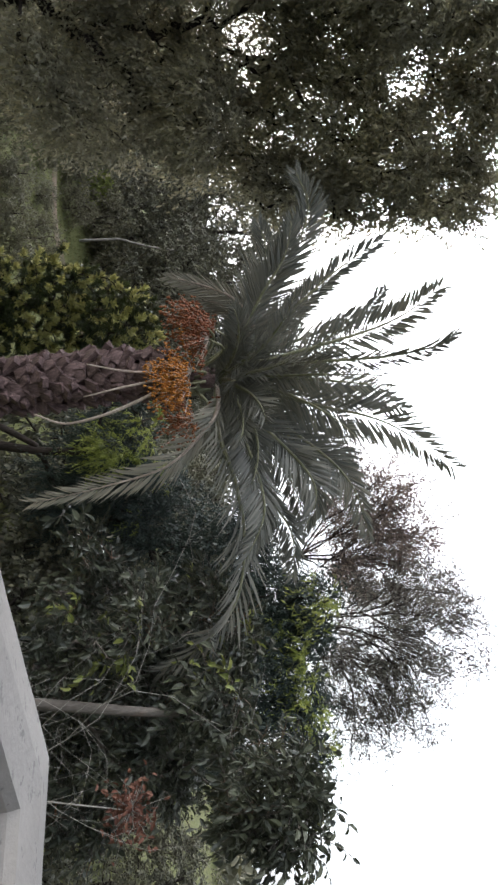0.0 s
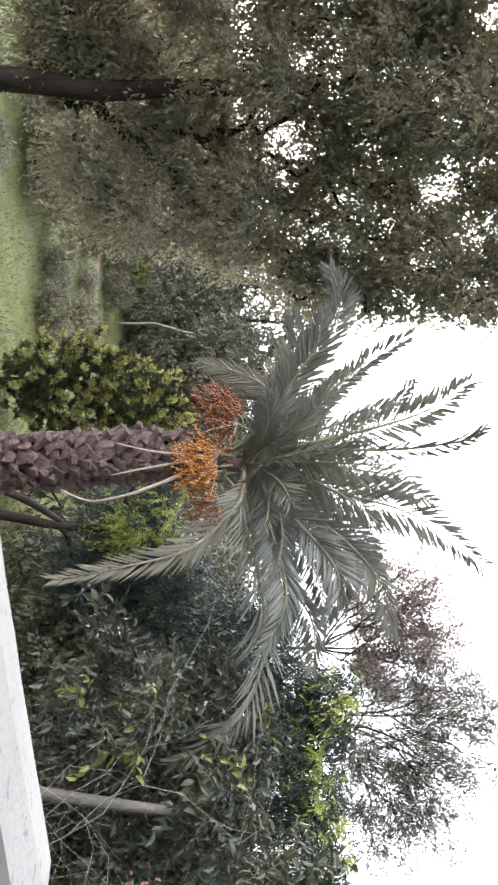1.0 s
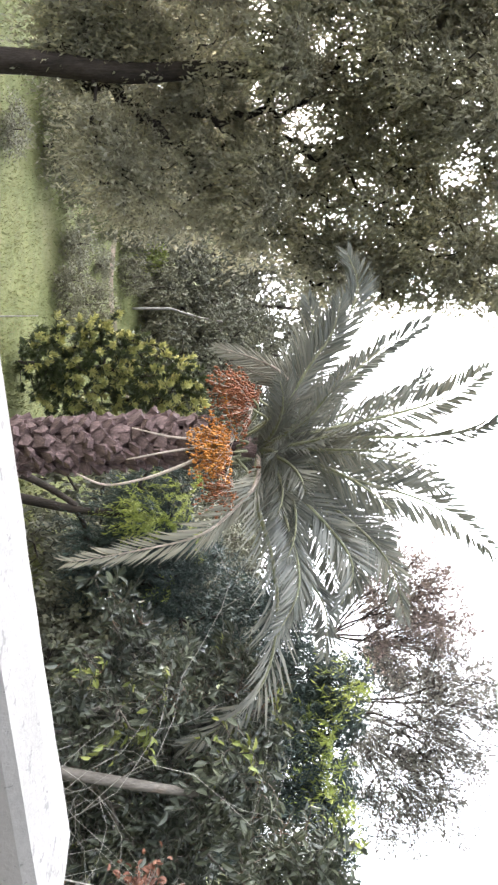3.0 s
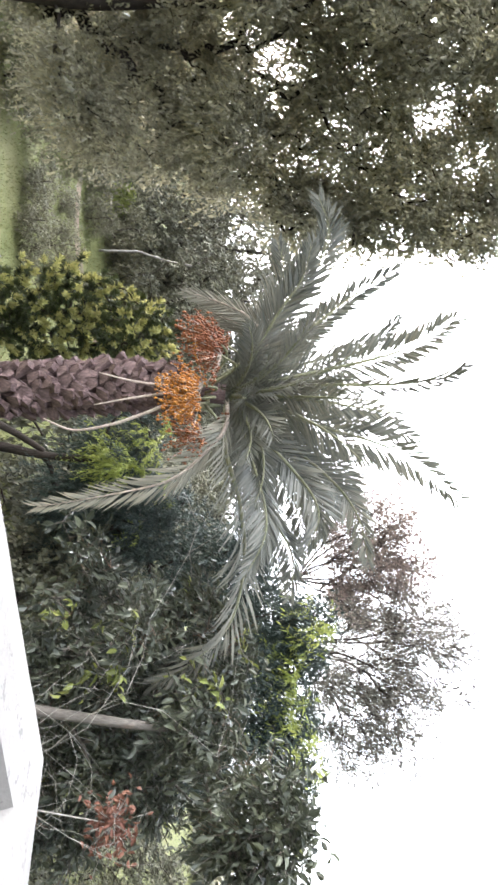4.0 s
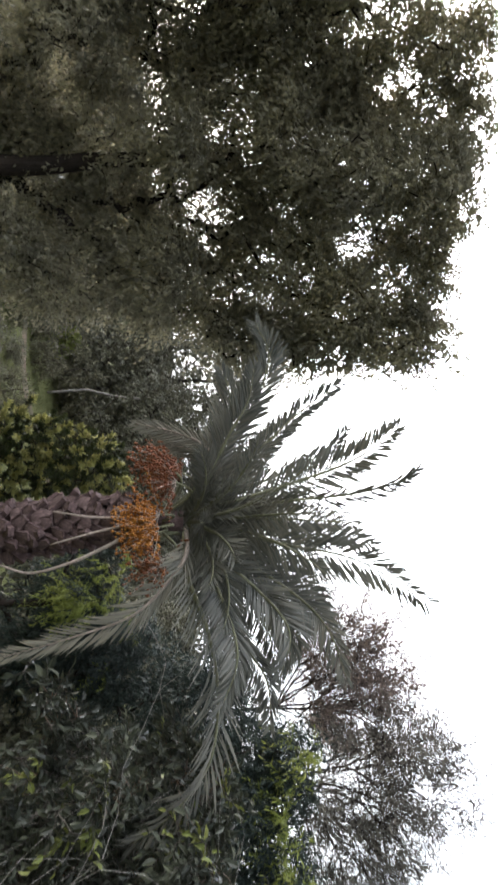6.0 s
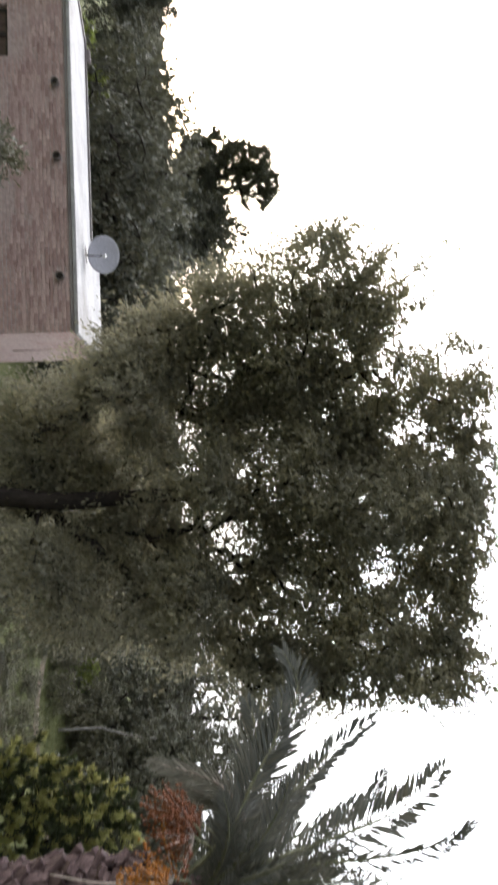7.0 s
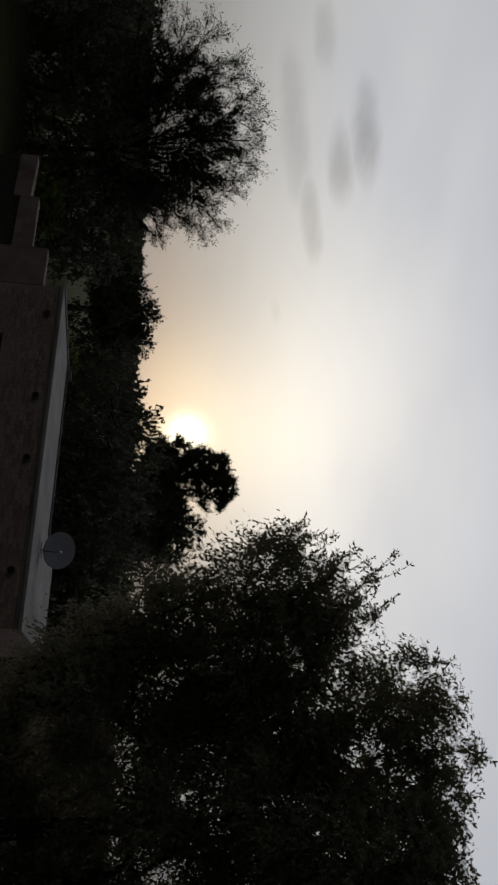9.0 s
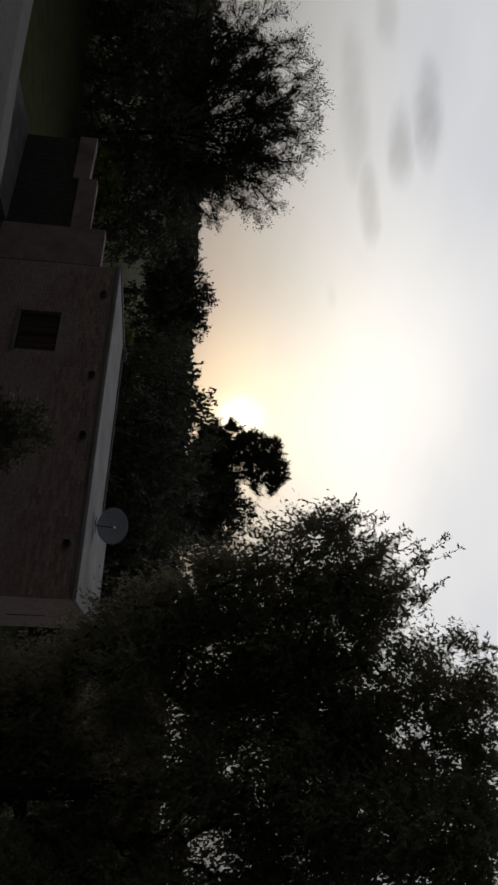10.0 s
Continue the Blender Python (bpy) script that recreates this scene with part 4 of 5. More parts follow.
tree("lime_tipped_tree", base, [(0, 0, -0.1), (0.1, 0, 2.0), (0.0, 0, 4.0), (0.2, 0, 5.4)],
     lobes_seen(base, 13.5, [(-19.5, 4.2, 2.6, 2.2, 0), (-12.3, 6.0, 1.8, 2.6, 0), (-12.8, 3.0, 3.0, 2.4, 0), (-23, 3.5, 2.4, 3.0, 0), (-16.5, 3.0, 4.5, 2.6, 0.2), (-14, 5.0, 2.8, 2.4, 0), (-16.5, 5.2, 3.2, 1.8, 0.2), (-20.5, 5.0, 3.0, 2.0, 0.2), (-12, 7.2, 1.5, 1.6, -0.3), (-18.3, 4.9, 1.5, 1.6, -0.4), (-21, 4.6, 1.5, 1.5, -0.4), (-22.6, 6.2, 1.4, 1.7, -0.3), (-16, 0, 6, 4, 0.3), (-9, 0.5, 4, 4, 0.5), (-5, -5, 4, 4, 1), (-20, -4, 6, 4, 0.5)]),
     "tall feathery tree with blue-green sprays and lime tips", 1150, LEAF_FERN, r0=0.14, r1=0.04, r_tip=0.005, twigs=6, twig_len=0.5, per_twig=17, leaf=(0.115, 0.023), droop=0.45, seed=41,
     second=(LEAF_LIME, 0.8, 0.01), gap=(1.1, 0.9), shell=0.3, even=0.75, fresh=[seen_at(a, e, 13.1) for a, e in ((-12, 7.7), (-15.2, 4.6), (-18.3, 5.1), (-20.9, 4.8), (-22.6, 6.8))], fresh_r=0.25)
airy_tree(at(-13.6, 22), seen_at(-13.9, 5.2, 22), [seen_at(a, e, 22 + b) for a, e, b in ((-14.7, 19.6, -0.3), (-11.8, 18.2, 0.4), (-11.5, 15.6, -0.6), (-17.4, 18.0, 0.5), (-20.2, 16.3, 0.0), (-22.2, 14.4, -0.6), (-23.5, 11.7, 0.3), (-23.4, 8.4, -0.4), (-21.0, 7.4, 0.8), (-19.0, 11.0, 1.0), (-16.0, 14.6, -0.8), (-12.2, 10.4, 0.5), (-17.6, 8.6, -0.7), (-18.6, 14.2, -1.0), (-21.4, 10.6, 0.9), (-14.0, 16.6, 0.8))],
          "tall airy tree with thin grey-green foliage", LEAF_AIRY, 51, limb_r=0.046, per=7, sweep=0.75)
airy_tree(at(-8.6, 23.5), seen_at(-8.9, 5.6, 23.5), [seen_at(a, e, 23.5 + b) for a, e, b in ((-1.9, 10.4, 0.3), (-1.7, 13.9, -0.4), (-4.5, 16.3, -0.5), (-7.8, 16.6, 0.4), (-10.5, 15.5, 0.0), (-12.6, 13.1, 0.6), (-11.9, 9.8, -0.6), (-6.5, 11.9, 0.5), (-6.0, 8.4, 1.0), (-3.6, 11.6, 0.4), (-9.2, 12.2, -0.8), (-4.6, 13.6, 0.6), (-7.4, 14.2, 0.2), (-9.6, 9.4, -0.6), (-3.2, 14.8, 0.5))],
          "tall airy tree with thin brownish foliage", LEAF_AIRY_BROWN, 52, limb_r=0.040, per=8, sweep=0.75)
base = at(34.6, 12.6)
tree("drooping_tree", base, [(-0.1, -0.2, -0.2), (-0.05, -0.1, 1.5), (0.1, 0, 3.0), (0.0, 0.1, 4.4), (0.1, 0.1, 5.6)],
     lobes_seen(base, 12.6, [(51.4, 9, 2.2, 3, -0.6), (48.9, 12.3, 2.6, 3.2, -0.3), (53.9, 11.6, 1.1, 2, 0.6), (54.5, 13.2, 0.6, 1.4, 0.2), (51.7, 17.6, 1, 2.3, -0.5), (52.8, 14.6, 0.8, 1.8, -0), (47.8, 14.6, 2.4, 3.2, 0.1), (49, 17.8, 1.3, 2, -0.4), (49.9, 15.2, 1.9, 2.6, 0.5),
                             (44.6, 19.4, 1.5, 2.2, -0.5), (42.2, 21.2, 2.2, 2.6, -0.1), (45, 22.4, 0.6, 1.5, 0.1), (43.4, 22.3, 0.8, 1.8, -0), (41.3, 14, 3.4, 4, 0.2), (38.5, 17.4, 3.2, 3.8, 0.5), (36.5, 19.7, 3.6, 4, 0.8), (32.5, 20.4, 3.8, 4, -0.2), (28.5, 19.8, 3.4, 3.8, 0.3),
                             (24, 18.6, 3.4, 3.6, 0.4), (19.6, 19, 2.4, 3, -0.2), (32, 16, 3.6, 4, -0.7), (29.7, 12, 3.8, 3.8, 0.9), (25.3, 11, 3.4, 3.6, -0.2), (22.6, 14.5, 3, 3.6, -0.2), (19, 14.2, 2, 2.8, 0.7), (18.8, 10.4, 1.7, 2.6, 0.2), (46, 8.5, 3.4, 4, 0.1),
                             (41, 9.3, 3, 2.6, 0.5), (35, 11.2, 3.2, 2.8, -0.7), (48.5, 4.5, 3.4, 4, 0.4), (49.8, 4.2, 1.6, 2.4, -0.1), (35.5, 2.5, 2.8, 2, -0.6), (30, 6.8, 2.8, 2.4, 0.4), (24, 5.5, 3, 3.2, 0.8), (26, 0.5, 3.2, 2.6, -0.4), (20.5, 6, 2.4, 3, 0.3),
                             (42.5, -4.5, 4.2, 3.4, -0.2), (46, -0.5, 3.2, 3.4, 0.5), (36, -2.6, 4.2, 3, 0.5), (33.7, -7, 4.2, 3.2, 0.9), (38.3, -8.6, 4, 3.4, 0.9), (26.8, -5, 3.8, 2.8, 0.4), (24, 0.2, 2.8, 2.4, 0.4), (41, -10, 3.4, 3.4, 0.9), (36.5, -11.5, 3.8, 3.2, 0.9),
                             (37, 6, 6.5, 5, 1.3), (30, 4, 5, 4.5, 1.2), (43.5, 3, 4, 4.5, 1), (46, 12, 4.5, 4.5, 1), (20.5, 13, 3, 4, 0.6), (19.8, 9, 2.6, 3.5, 0.6), (40, 22.8, 2.4, 1.6, 0.2), (35, 23.8, 2.8, 1.4, 0.3), (30, 23.2, 2.6, 1.4, 0.1), (25, 21.5, 2.4, 1.6, 0.3), (20.2, 20.6, 2.2, 1.8, 0.2), (18, 17.5, 1.1, 2.4, 0.2), (34, 13, 5, 4, 1.2), (39.5, 12, 3.4, 3, 1.1), (44.6, 22.6, 1.4, 2.2, 0.2), (42, 24.4, 1.3, 1.6, 0.1), (38, 25.2, 1.8, 1.3, 0.3), (29, -11, 3.0, 1.8, -0.6), (25.5, -8.5, 2.2, 2.0, -0.4), (30, -3, 2.8, 2.8, 0.5), (39.5, 4.5, 2, 2.2, 0.7)]),
     "large spreading tree with drooping olive-green sprays", 6900, LEAF_OLIVE, r0=0.22, r1=0.10, r_tip=0.0042, twigs=7, twig_len=0.44, per_twig=11, leaf=(0.088, 0.033), droop=0.5, seed=61,
     gap=(1.2, 0.89), shell=0.3, shoots=150, even=0.60)


# ---- dead twigs and rusty leaves under the broad-leaved tree ----
def make_dead_bush():
    base = at(-21.5, 7.1)
    top = thing("dead_bush", base, "bare grey twiggy bush with a few rust-red leaves", "bush")
    rng = np.random.default_rng(33)
    segs = []

    def sprout(p, d, ln, r, depth):
        pts = [p]
        for k in range(4):
            d = (d + Vector(rng.normal(size=3)) * 0.30 + Vector((0, 0, -0.03))).normalized()
            pts.append(pts[-1] + d * ln / 4)
        segs.extend(path_segments(pts, r, r * 0.6))
        if depth:
            for k in range(3):
                q = pts[2 + int(rng.integers(3))]
                sprout(q, (d + Vector(rng.normal(size=3)) * 0.75).normalized(), ln * 0.72, r * 0.6, depth - 1)
    for k in range(11):
        a = rng.random() * 6.28
        sprout(Vector((0.25 * math.cos(a), 0.2 * math.sin(a), -0.05)), Vector((math.cos(a) * 0.32, math.sin(a) * 0.2, 1)).normalized(), 1.9 + rng.random() * 0.9, 0.009, 3)
    v, f = tubes(segs, 5)
    put("branchwork", mesh_data("branchwork", v, f, TWIG_GREY, True), top)
    c = np.array(seen_at(-26.2, -8.2, 7.3) - base)
    n = 240
    p = c + rng.normal(size=(n, 3)) * [0.16, 0.10, 0.12]
    v, f = leaves(p, unit(rng.normal(size=(n, 3)) + [0, 0, -0.5]), unit(rng.normal(size=(n, 3)) + [0, -0.5, 1]), 0.075, 0.04, "lance")
    tagged(put("rust_leaf", mesh_data("rust_leaf", v, f, LEAF_RUST), top, "dead rust-red leaves"), kind="stuff")
    v, f = tubes([((0.1, 0, 1.2), tuple(c), 0.012, 0.008)] + [(tuple(c), tuple(q), 0.004, 0.002) for q in p[::4]], 4)
    put("twig", mesh_data("twig", v, f, TWIG_GREY), top)


make_dead_bush()

# ---- trees across the lawn ----
base = at(17.5, 33)
WOOD = tree("wood_tree", base, [(0, 0, -0.2), (0.2, 0, 2.2), (0.0, 0.1, 4.5), (0.2, 0, 7.0)],
            [((0, 0, 5.8), (2.6, 2.6, 2.4)), ((1.6, 0, 4.2), (2.0, 2.0, 1.8)), ((-1.7, 0.2, 4.4), (2.0, 2.0, 2.0)), ((0.4, 0, 7.4), (1.5, 1.5, 1.4)), ((-0.6, 0, 2.6), (2.4, 2.2, 1.4)), ((1.0, 0, 2.0), (2.2, 2.2, 1.2))],
            "dull green tree in the wood beyond the lawn", 360, LEAF_WOOD, r0=0.2, r1=0.05, twigs=6, twig_len=0.6, per_twig=8, leaf=(0.15, 0.09), droop=0.45, seed=71, gap=(0.6, 0.85), group="wood beyond the lawn", shell=0.4)
base = at(24, 36)
WOOD_LOW = tree("wood_shrub", base, [(0, 0, -0.2), (0.2, 0, 1.0), (0.0, 0.1, 2.0), (0.2, 0, 2.6)],
                [((0, 0, 1.6), (2.4, 2.2, 1.5)), ((1.8, 0, 1.2), (1.8, 1.8, 1.3)), ((-1.7, 0.2, 1.3), (1.9, 1.9, 1.3)), ((0.3, 0, 2.5), (1.4, 1.4, 1.0))],
                "dark green undergrowth bush beyond the lawn", 210, LEAF_WOOD, r0=0.08, r1=0.03, twigs=6, twig_len=0.45, per_twig=8, leaf=(0.14, 0.085), droop=0.3, seed=72, gap=(0.7, 0.9), group="undergrowth", shell=0.4)


def copies(ob, rows, seed):
    rng = np.random.default_rng(seed)
    for az, d, s, h in rows:
        copy_thing(ob, Matrix.Translation(at(az, d)) @ Matrix.Rotation(rng.random() * 6.28, 4, "Z") @ Matrix.Diagonal((s, s, s * h, 1)))


copies(WOOD, [(21.5, 36, 0.95, 1.0), (13.5, 31, 0.85, 1.05), (9.5, 35, 0.95, 1.0), (15.5, 40, 1.1, 1.05), (4.5, 30, 0.8, 1.0), (0.5, 27, 0.8, 0.95), (-4, 29, 0.85, 0.9), (-9, 28, 0.8, 0.9), (-1.5, 21, 0.62, 0.9),
              (-20, 30, 0.8, 0.75), (-26, 25, 0.75, 0.75), (-31, 24, 0.72, 0.6), (-36, 32, 0.9, 0.8), (47, 34, 0.85, 0.85), (51, 38, 0.95, 0.9), (39, 40, 0.8, 0.8),
              (54.8, 44, 1.0, 1.1), (57.5, 46, 0.85, 0.9), (64.5, 60, 0.85, 0.75)], 3)
copies(WOOD_LOW, [(18.6, 33, 1.0, 1.2), (14.5, 32.5, 1.0, 1.3), (11, 33, 1.1, 1.2), (27.5, 37, 1.1, 1.1), (31, 35, 1.1, 1.1), (35, 36, 1.2, 1.2), (39, 34, 1.2, 1.2), (43, 32, 1.2, 1.3), (46, 29, 1.1, 1.2), (49, 27, 1.1, 1.3), (52.5, 27, 1.2, 1.4),
                  (56, 28, 1.25, 1.45), (59.5, 29, 1.3, 1.5), (62.5, 33, 1.3, 1.6), (66, 46, 1.3, 1.3), (69, 50, 1.3, 1.2), (-23, 14, 0.7, 1.0), (-28, 15, 0.7, 1.0), (-6.5, 15.5, 0.85, 1.3), (-2.5, 16.5, 0.9, 1.5), (-11, 14.5, 0.8, 1.2),
                  (79, 34, 1.3, 1.2), (83, 38, 1.4, 1.2), (88, 33, 1.3, 1.2), (92, 36, 1.3, 1.3), (96, 30, 1.2, 1.2)], 4)
base = at(27, 20)
LOW_BUSH = tree("garden_bush", base, [(0, 0, -0.1), (0.05, 0, 0.3), (0.0, 0.05, 0.6), (0.05, 0, 0.8)],
                [((0, 0, 0.55), (0.8, 0.8, 0.5)), ((0.5, 0.1, 0.45), (0.6, 0.6, 0.4)), ((-0.5, 0, 0.4), (0.6, 0.6, 0.4))],
                "loose grey-green bush growing in the lawn", 80, LEAF_GARDEN, r0=0.03, r1=0.015, r_tip=0.004, twigs=6, twig_len=0.4, per_twig=9, leaf=(0.10, 0.035), droop=0.3, seed=73, gap=(1.5, 0.9), group="garden bushes", shell=0.3, upright=0.4)
copies(LOW_BUSH, [(29.5, 18.5, 1.0, 1.0), (31.5, 22, 1.2, 1.1), (22.3, 19.5, 0.8, 0.9), (19.5, 18.5, 0.7, 1.0), (33, 19, 1.0, 1.2), (24.5, 24, 0.9, 1.0), (26.5, 27.5, 1.2, 0.9), (22.5, 28, 0.9, 1.2), (29, 29, 1.3, 1.1), (19.8, 27, 0.8, 1.3), (31, 26, 1.1, 1.0), (20.8, 23, 0.6, 0.9), (17.8, 21, 0.7, 1.3), (16.6, 18.2, 0.6, 1.2), (25, 31, 1.4, 1.4), (28, 32.5, 1.5, 1.5), (19, 30.6, 1.2, 1.5), (22.8, 31.5, 1.3, 1.3), (15.6, 31, 1.4, 1.5), (30.6, 15.5, 0.6, 0.8), (34.2, 28, 1.2, 1.4)], 6)
base = at(60.0, 47)
tree("pine_tree", base, [(1.6, 0, -0.2), (1.2, 0, 3.5), (0.6, 0, 6.5), (0.2, 0, 8.0)],
     lobes_seen(base, 47, [(61.4, 3.8, 1.3, 1.2, 0), (60.8, 5.4, 1.3, 1.2, 0.3), (60.3, 7.0, 1.4, 1.1, -0.3), (58.9, 7.8, 1.1, 0.8, 0), (57.8, 7.2, 0.9, 0.7, 0.4), (57.7, 6.1, 0.8, 0.45, 0), (58.8, 5.0, 0.9, 0.6, 0.6), (57.4, 3.4, 1.3, 0.9, 0.3), (60, 2.2, 2.3, 1.5, 0.6), (59.3, 6.2, 1.2, 0.9, 0.2), (59.0, 3.8, 1.2, 0.8, 0.5)]),
     "dark broad-headed pine against the sunset", 1500, LEAF_WOOD, r0=0.3, r1=0.1, r_tip=0.010, twigs=7, twig_len=0.32, per_twig=16, leaf=(0.15, 0.04), droop=-0.1, seed=81, gap=(1.1, 0.88), upright=0.3, shell=0.15)
for az, d, lo, seed in ((56.0, 45, [(55.3, 5.0, 1.0, 1.1, 0), (56.6, 3.4, 1.6, 1.2, 0), (54.3, 2.8, 1.5, 1.9, 0), (56, 1.0, 3.0, 2, 0)], 82),
                        (72.5, 52, [(72.4, -0.2, 1.7, 1.8, 0), (70.4, -0.6, 1.2, 1.7, 0), (74.5, -0.9, 1.4, 1.5, 0), (76.3, -1.5, 1.2, 1.2, 0), (73, -2, 4, 1.5, 0)], 83)):
    base = at(az, d)
    tree("round_tree", base, [(0, 0, -0.2), (0.1, 0, 2.0), (0, 0, 4.2), (0, 0, 5.2)], lobes_seen(base, d, lo),
         "dense dark round-headed tree behind the house", 640, LEAF_WOOD, r0=0.25, r1=0.08, r_tip=0.012, twigs=7, twig_len=0.6, per_twig=9, leaf=(0.19, 0.115), droop=0.1, seed=seed, gap=(0.9, 0.9), shell=0.3)
fan = [(85.9 - r * 8.4 * math.cos(q) * (1.0 if q > 0.5 else 0.92), 0.4 + r * 8.6 * math.sin(q), 1.6 * math.sin(k * 2.4)) for k, (q, r) in enumerate((-0.25 + 0.104 * j, (1.0, 0.72, 0.93, 0.55)[j % 4]) for j in range(36))]
airy_tree(at(83.9, 33), seen_at(84.2, -3.2, 33), [seen_at(a, e, 33 + b) for a, e, b in fan],
          "fine-twigged grey tree with an upswept feathery crown", LEAF_GREY, 84, limb_r=0.06, leaf=(0.12, 0.036), per=4, name="broom_tree", sweep=1.3, spread=0.11, inset=0.95, sprays=14, low=0.16)


base = at(60.6, 12.4)
tree("garden_tree", base, [(0, 0, -0.1), (0.05, 0, 0.8), (0.0, 0.05, 1.5), (0.05, 0, 2.0)], [((0, 0, 2.05), (0.46, 0.46, 0.6)), ((0.15, 0, 1.6), (0.6, 0.6, 0.6)), ((-0.2, 0.1, 1.3), (0.6, 0.6, 0.5))],
     "small leafy green tree in front of the brick house", 130, LEAF_GARDEN, r0=0.05, r1=0.02, r_tip=0.004, twigs=6, twig_len=0.34, per_twig=9, leaf=(0.10, 0.04), droop=0.2, seed=75, gap=(1.5, 0.92), upright=0.4)


# ---- distant woods all round ----
def make_far_woods():
    rng = np.random.default_rng(91)
    n = 1100
    az = np.where(rng.random(n) < 0.72, rng.uniform(-45, 115, n), rng.uniform(115, 315, n))
    d = 100 + 150 * rng.random(n) ** 0.8
    h = 3.7 + 1.7 * rng.random(n)
    c = np.stack([-d * np.sin(np.radians(az)), d * np.cos(np.radians(az)), np.zeros(n)], 1)
    m = 64
    q = unit(rng.normal(size=(n, m, 3)))
    p = c[:, None] + q * np.array([4.0, 4.0, 1.0]) * rng.random((n, m, 1)) ** 0.3 * np.stack([np.ones(n), np.ones(n), h * 0.5], 1)[:, None]
    p[..., 2] += (h * 0.55)[:, None]
    al = unit(rng.normal(size=p.shape))
    v, f = leaves(p.reshape(-1, 3), al.reshape(-1, 3), unit(rng.normal(size=(n * m, 3))), 1.9, 1.2, "quad")
    ob = put("far_woods", mesh_data("far_woods", v, f, LEAF_WOOD))
    tagged(ob, "distant dark woods along the horizon", "woods", kind="stuff")


make_far_woods()


# ---- the little brick house ----
def brick_material():
    mat, n, l, add, p = material("weathered_brick", 0.9, 0.2)
    co = add("ShaderNodeTexCoord").outputs["Object"]
    s = add("ShaderNodeSeparateXYZ", co)
    flat = add("ShaderNodeCombineXYZ", add("ShaderNodeMath", s.outputs[0], s.outputs[1], operation="ADD").outputs[0], s.outputs[2], 0.0).outputs[0]
    wob = add("ShaderNodeTexNoise", flat, None, 3.0, 3.0, 0.6)
    jig = add("ShaderNodeVectorMath", add("ShaderNodeVectorMath", wob.outputs[1], (0.03, 0.03, 0), operation="MULTIPLY").outputs[0], flat, operation="ADD").outputs[0]
    b = n.new("ShaderNodeTexBrick")
    l.new(jig, b.inputs["Vector"])
    for key, val in (("Color1", (0.42, 0.27, 0.24, 1)), ("Color2", (0.55, 0.38, 0.34, 1)), ("Mortar", (0.46, 0.37, 0.34, 1)), ("Scale", 1.0), ("Mortar Size", 0.012), ("Brick Width", 0.24), ("Row Height", 0.075), ("Mortar Smooth", 0.3)):
        b.inputs[key].default_value = val
    worn = add("ShaderNodeTexNoise", flat, None, 0.9, 4.0, 0.6).outputs[0]
    worn = add("ShaderNodeMapRange", worn, 0.42, 0.58, 0.0, 0.85).outputs[0]
    c = blend(add, l, worn, b.outputs["Color"], (0.54, 0.42, 0.385))
    dirt = add("ShaderNodeTexNoise", flat, None, 12.0, 5.0, 0.7).outputs[0]
    g = add("ShaderNodeMapRange", dirt, 0.3, 0.7, 0.65, 1.2).outputs[0]
    c = blend(add, l, 1.0, c, add("ShaderNodeCombineColor", g, g, g).outputs[0], "MULTIPLY")
    l.new(c, p.inputs["Base Color"])
    h = add("ShaderNodeMath", add("ShaderNodeMath", b.outputs["Fac"], -1.0, operation="MULTIPLY").outputs[0], dirt, operation="ADD").outputs[0]
    bp = add("ShaderNodeBump", 0.7, 0.02)
    l.new(h, bp.inputs["Height"])
    l.new(bp.outputs[0], p.inputs["Normal"])
    return mat


BRICK = brick_material()
HOUSE_TURN = 31.7
HOUSE_AT = (-17.81, 5.08, 0.0)
DRAINS = (0.94, 3.33, 4.93, 7.43)


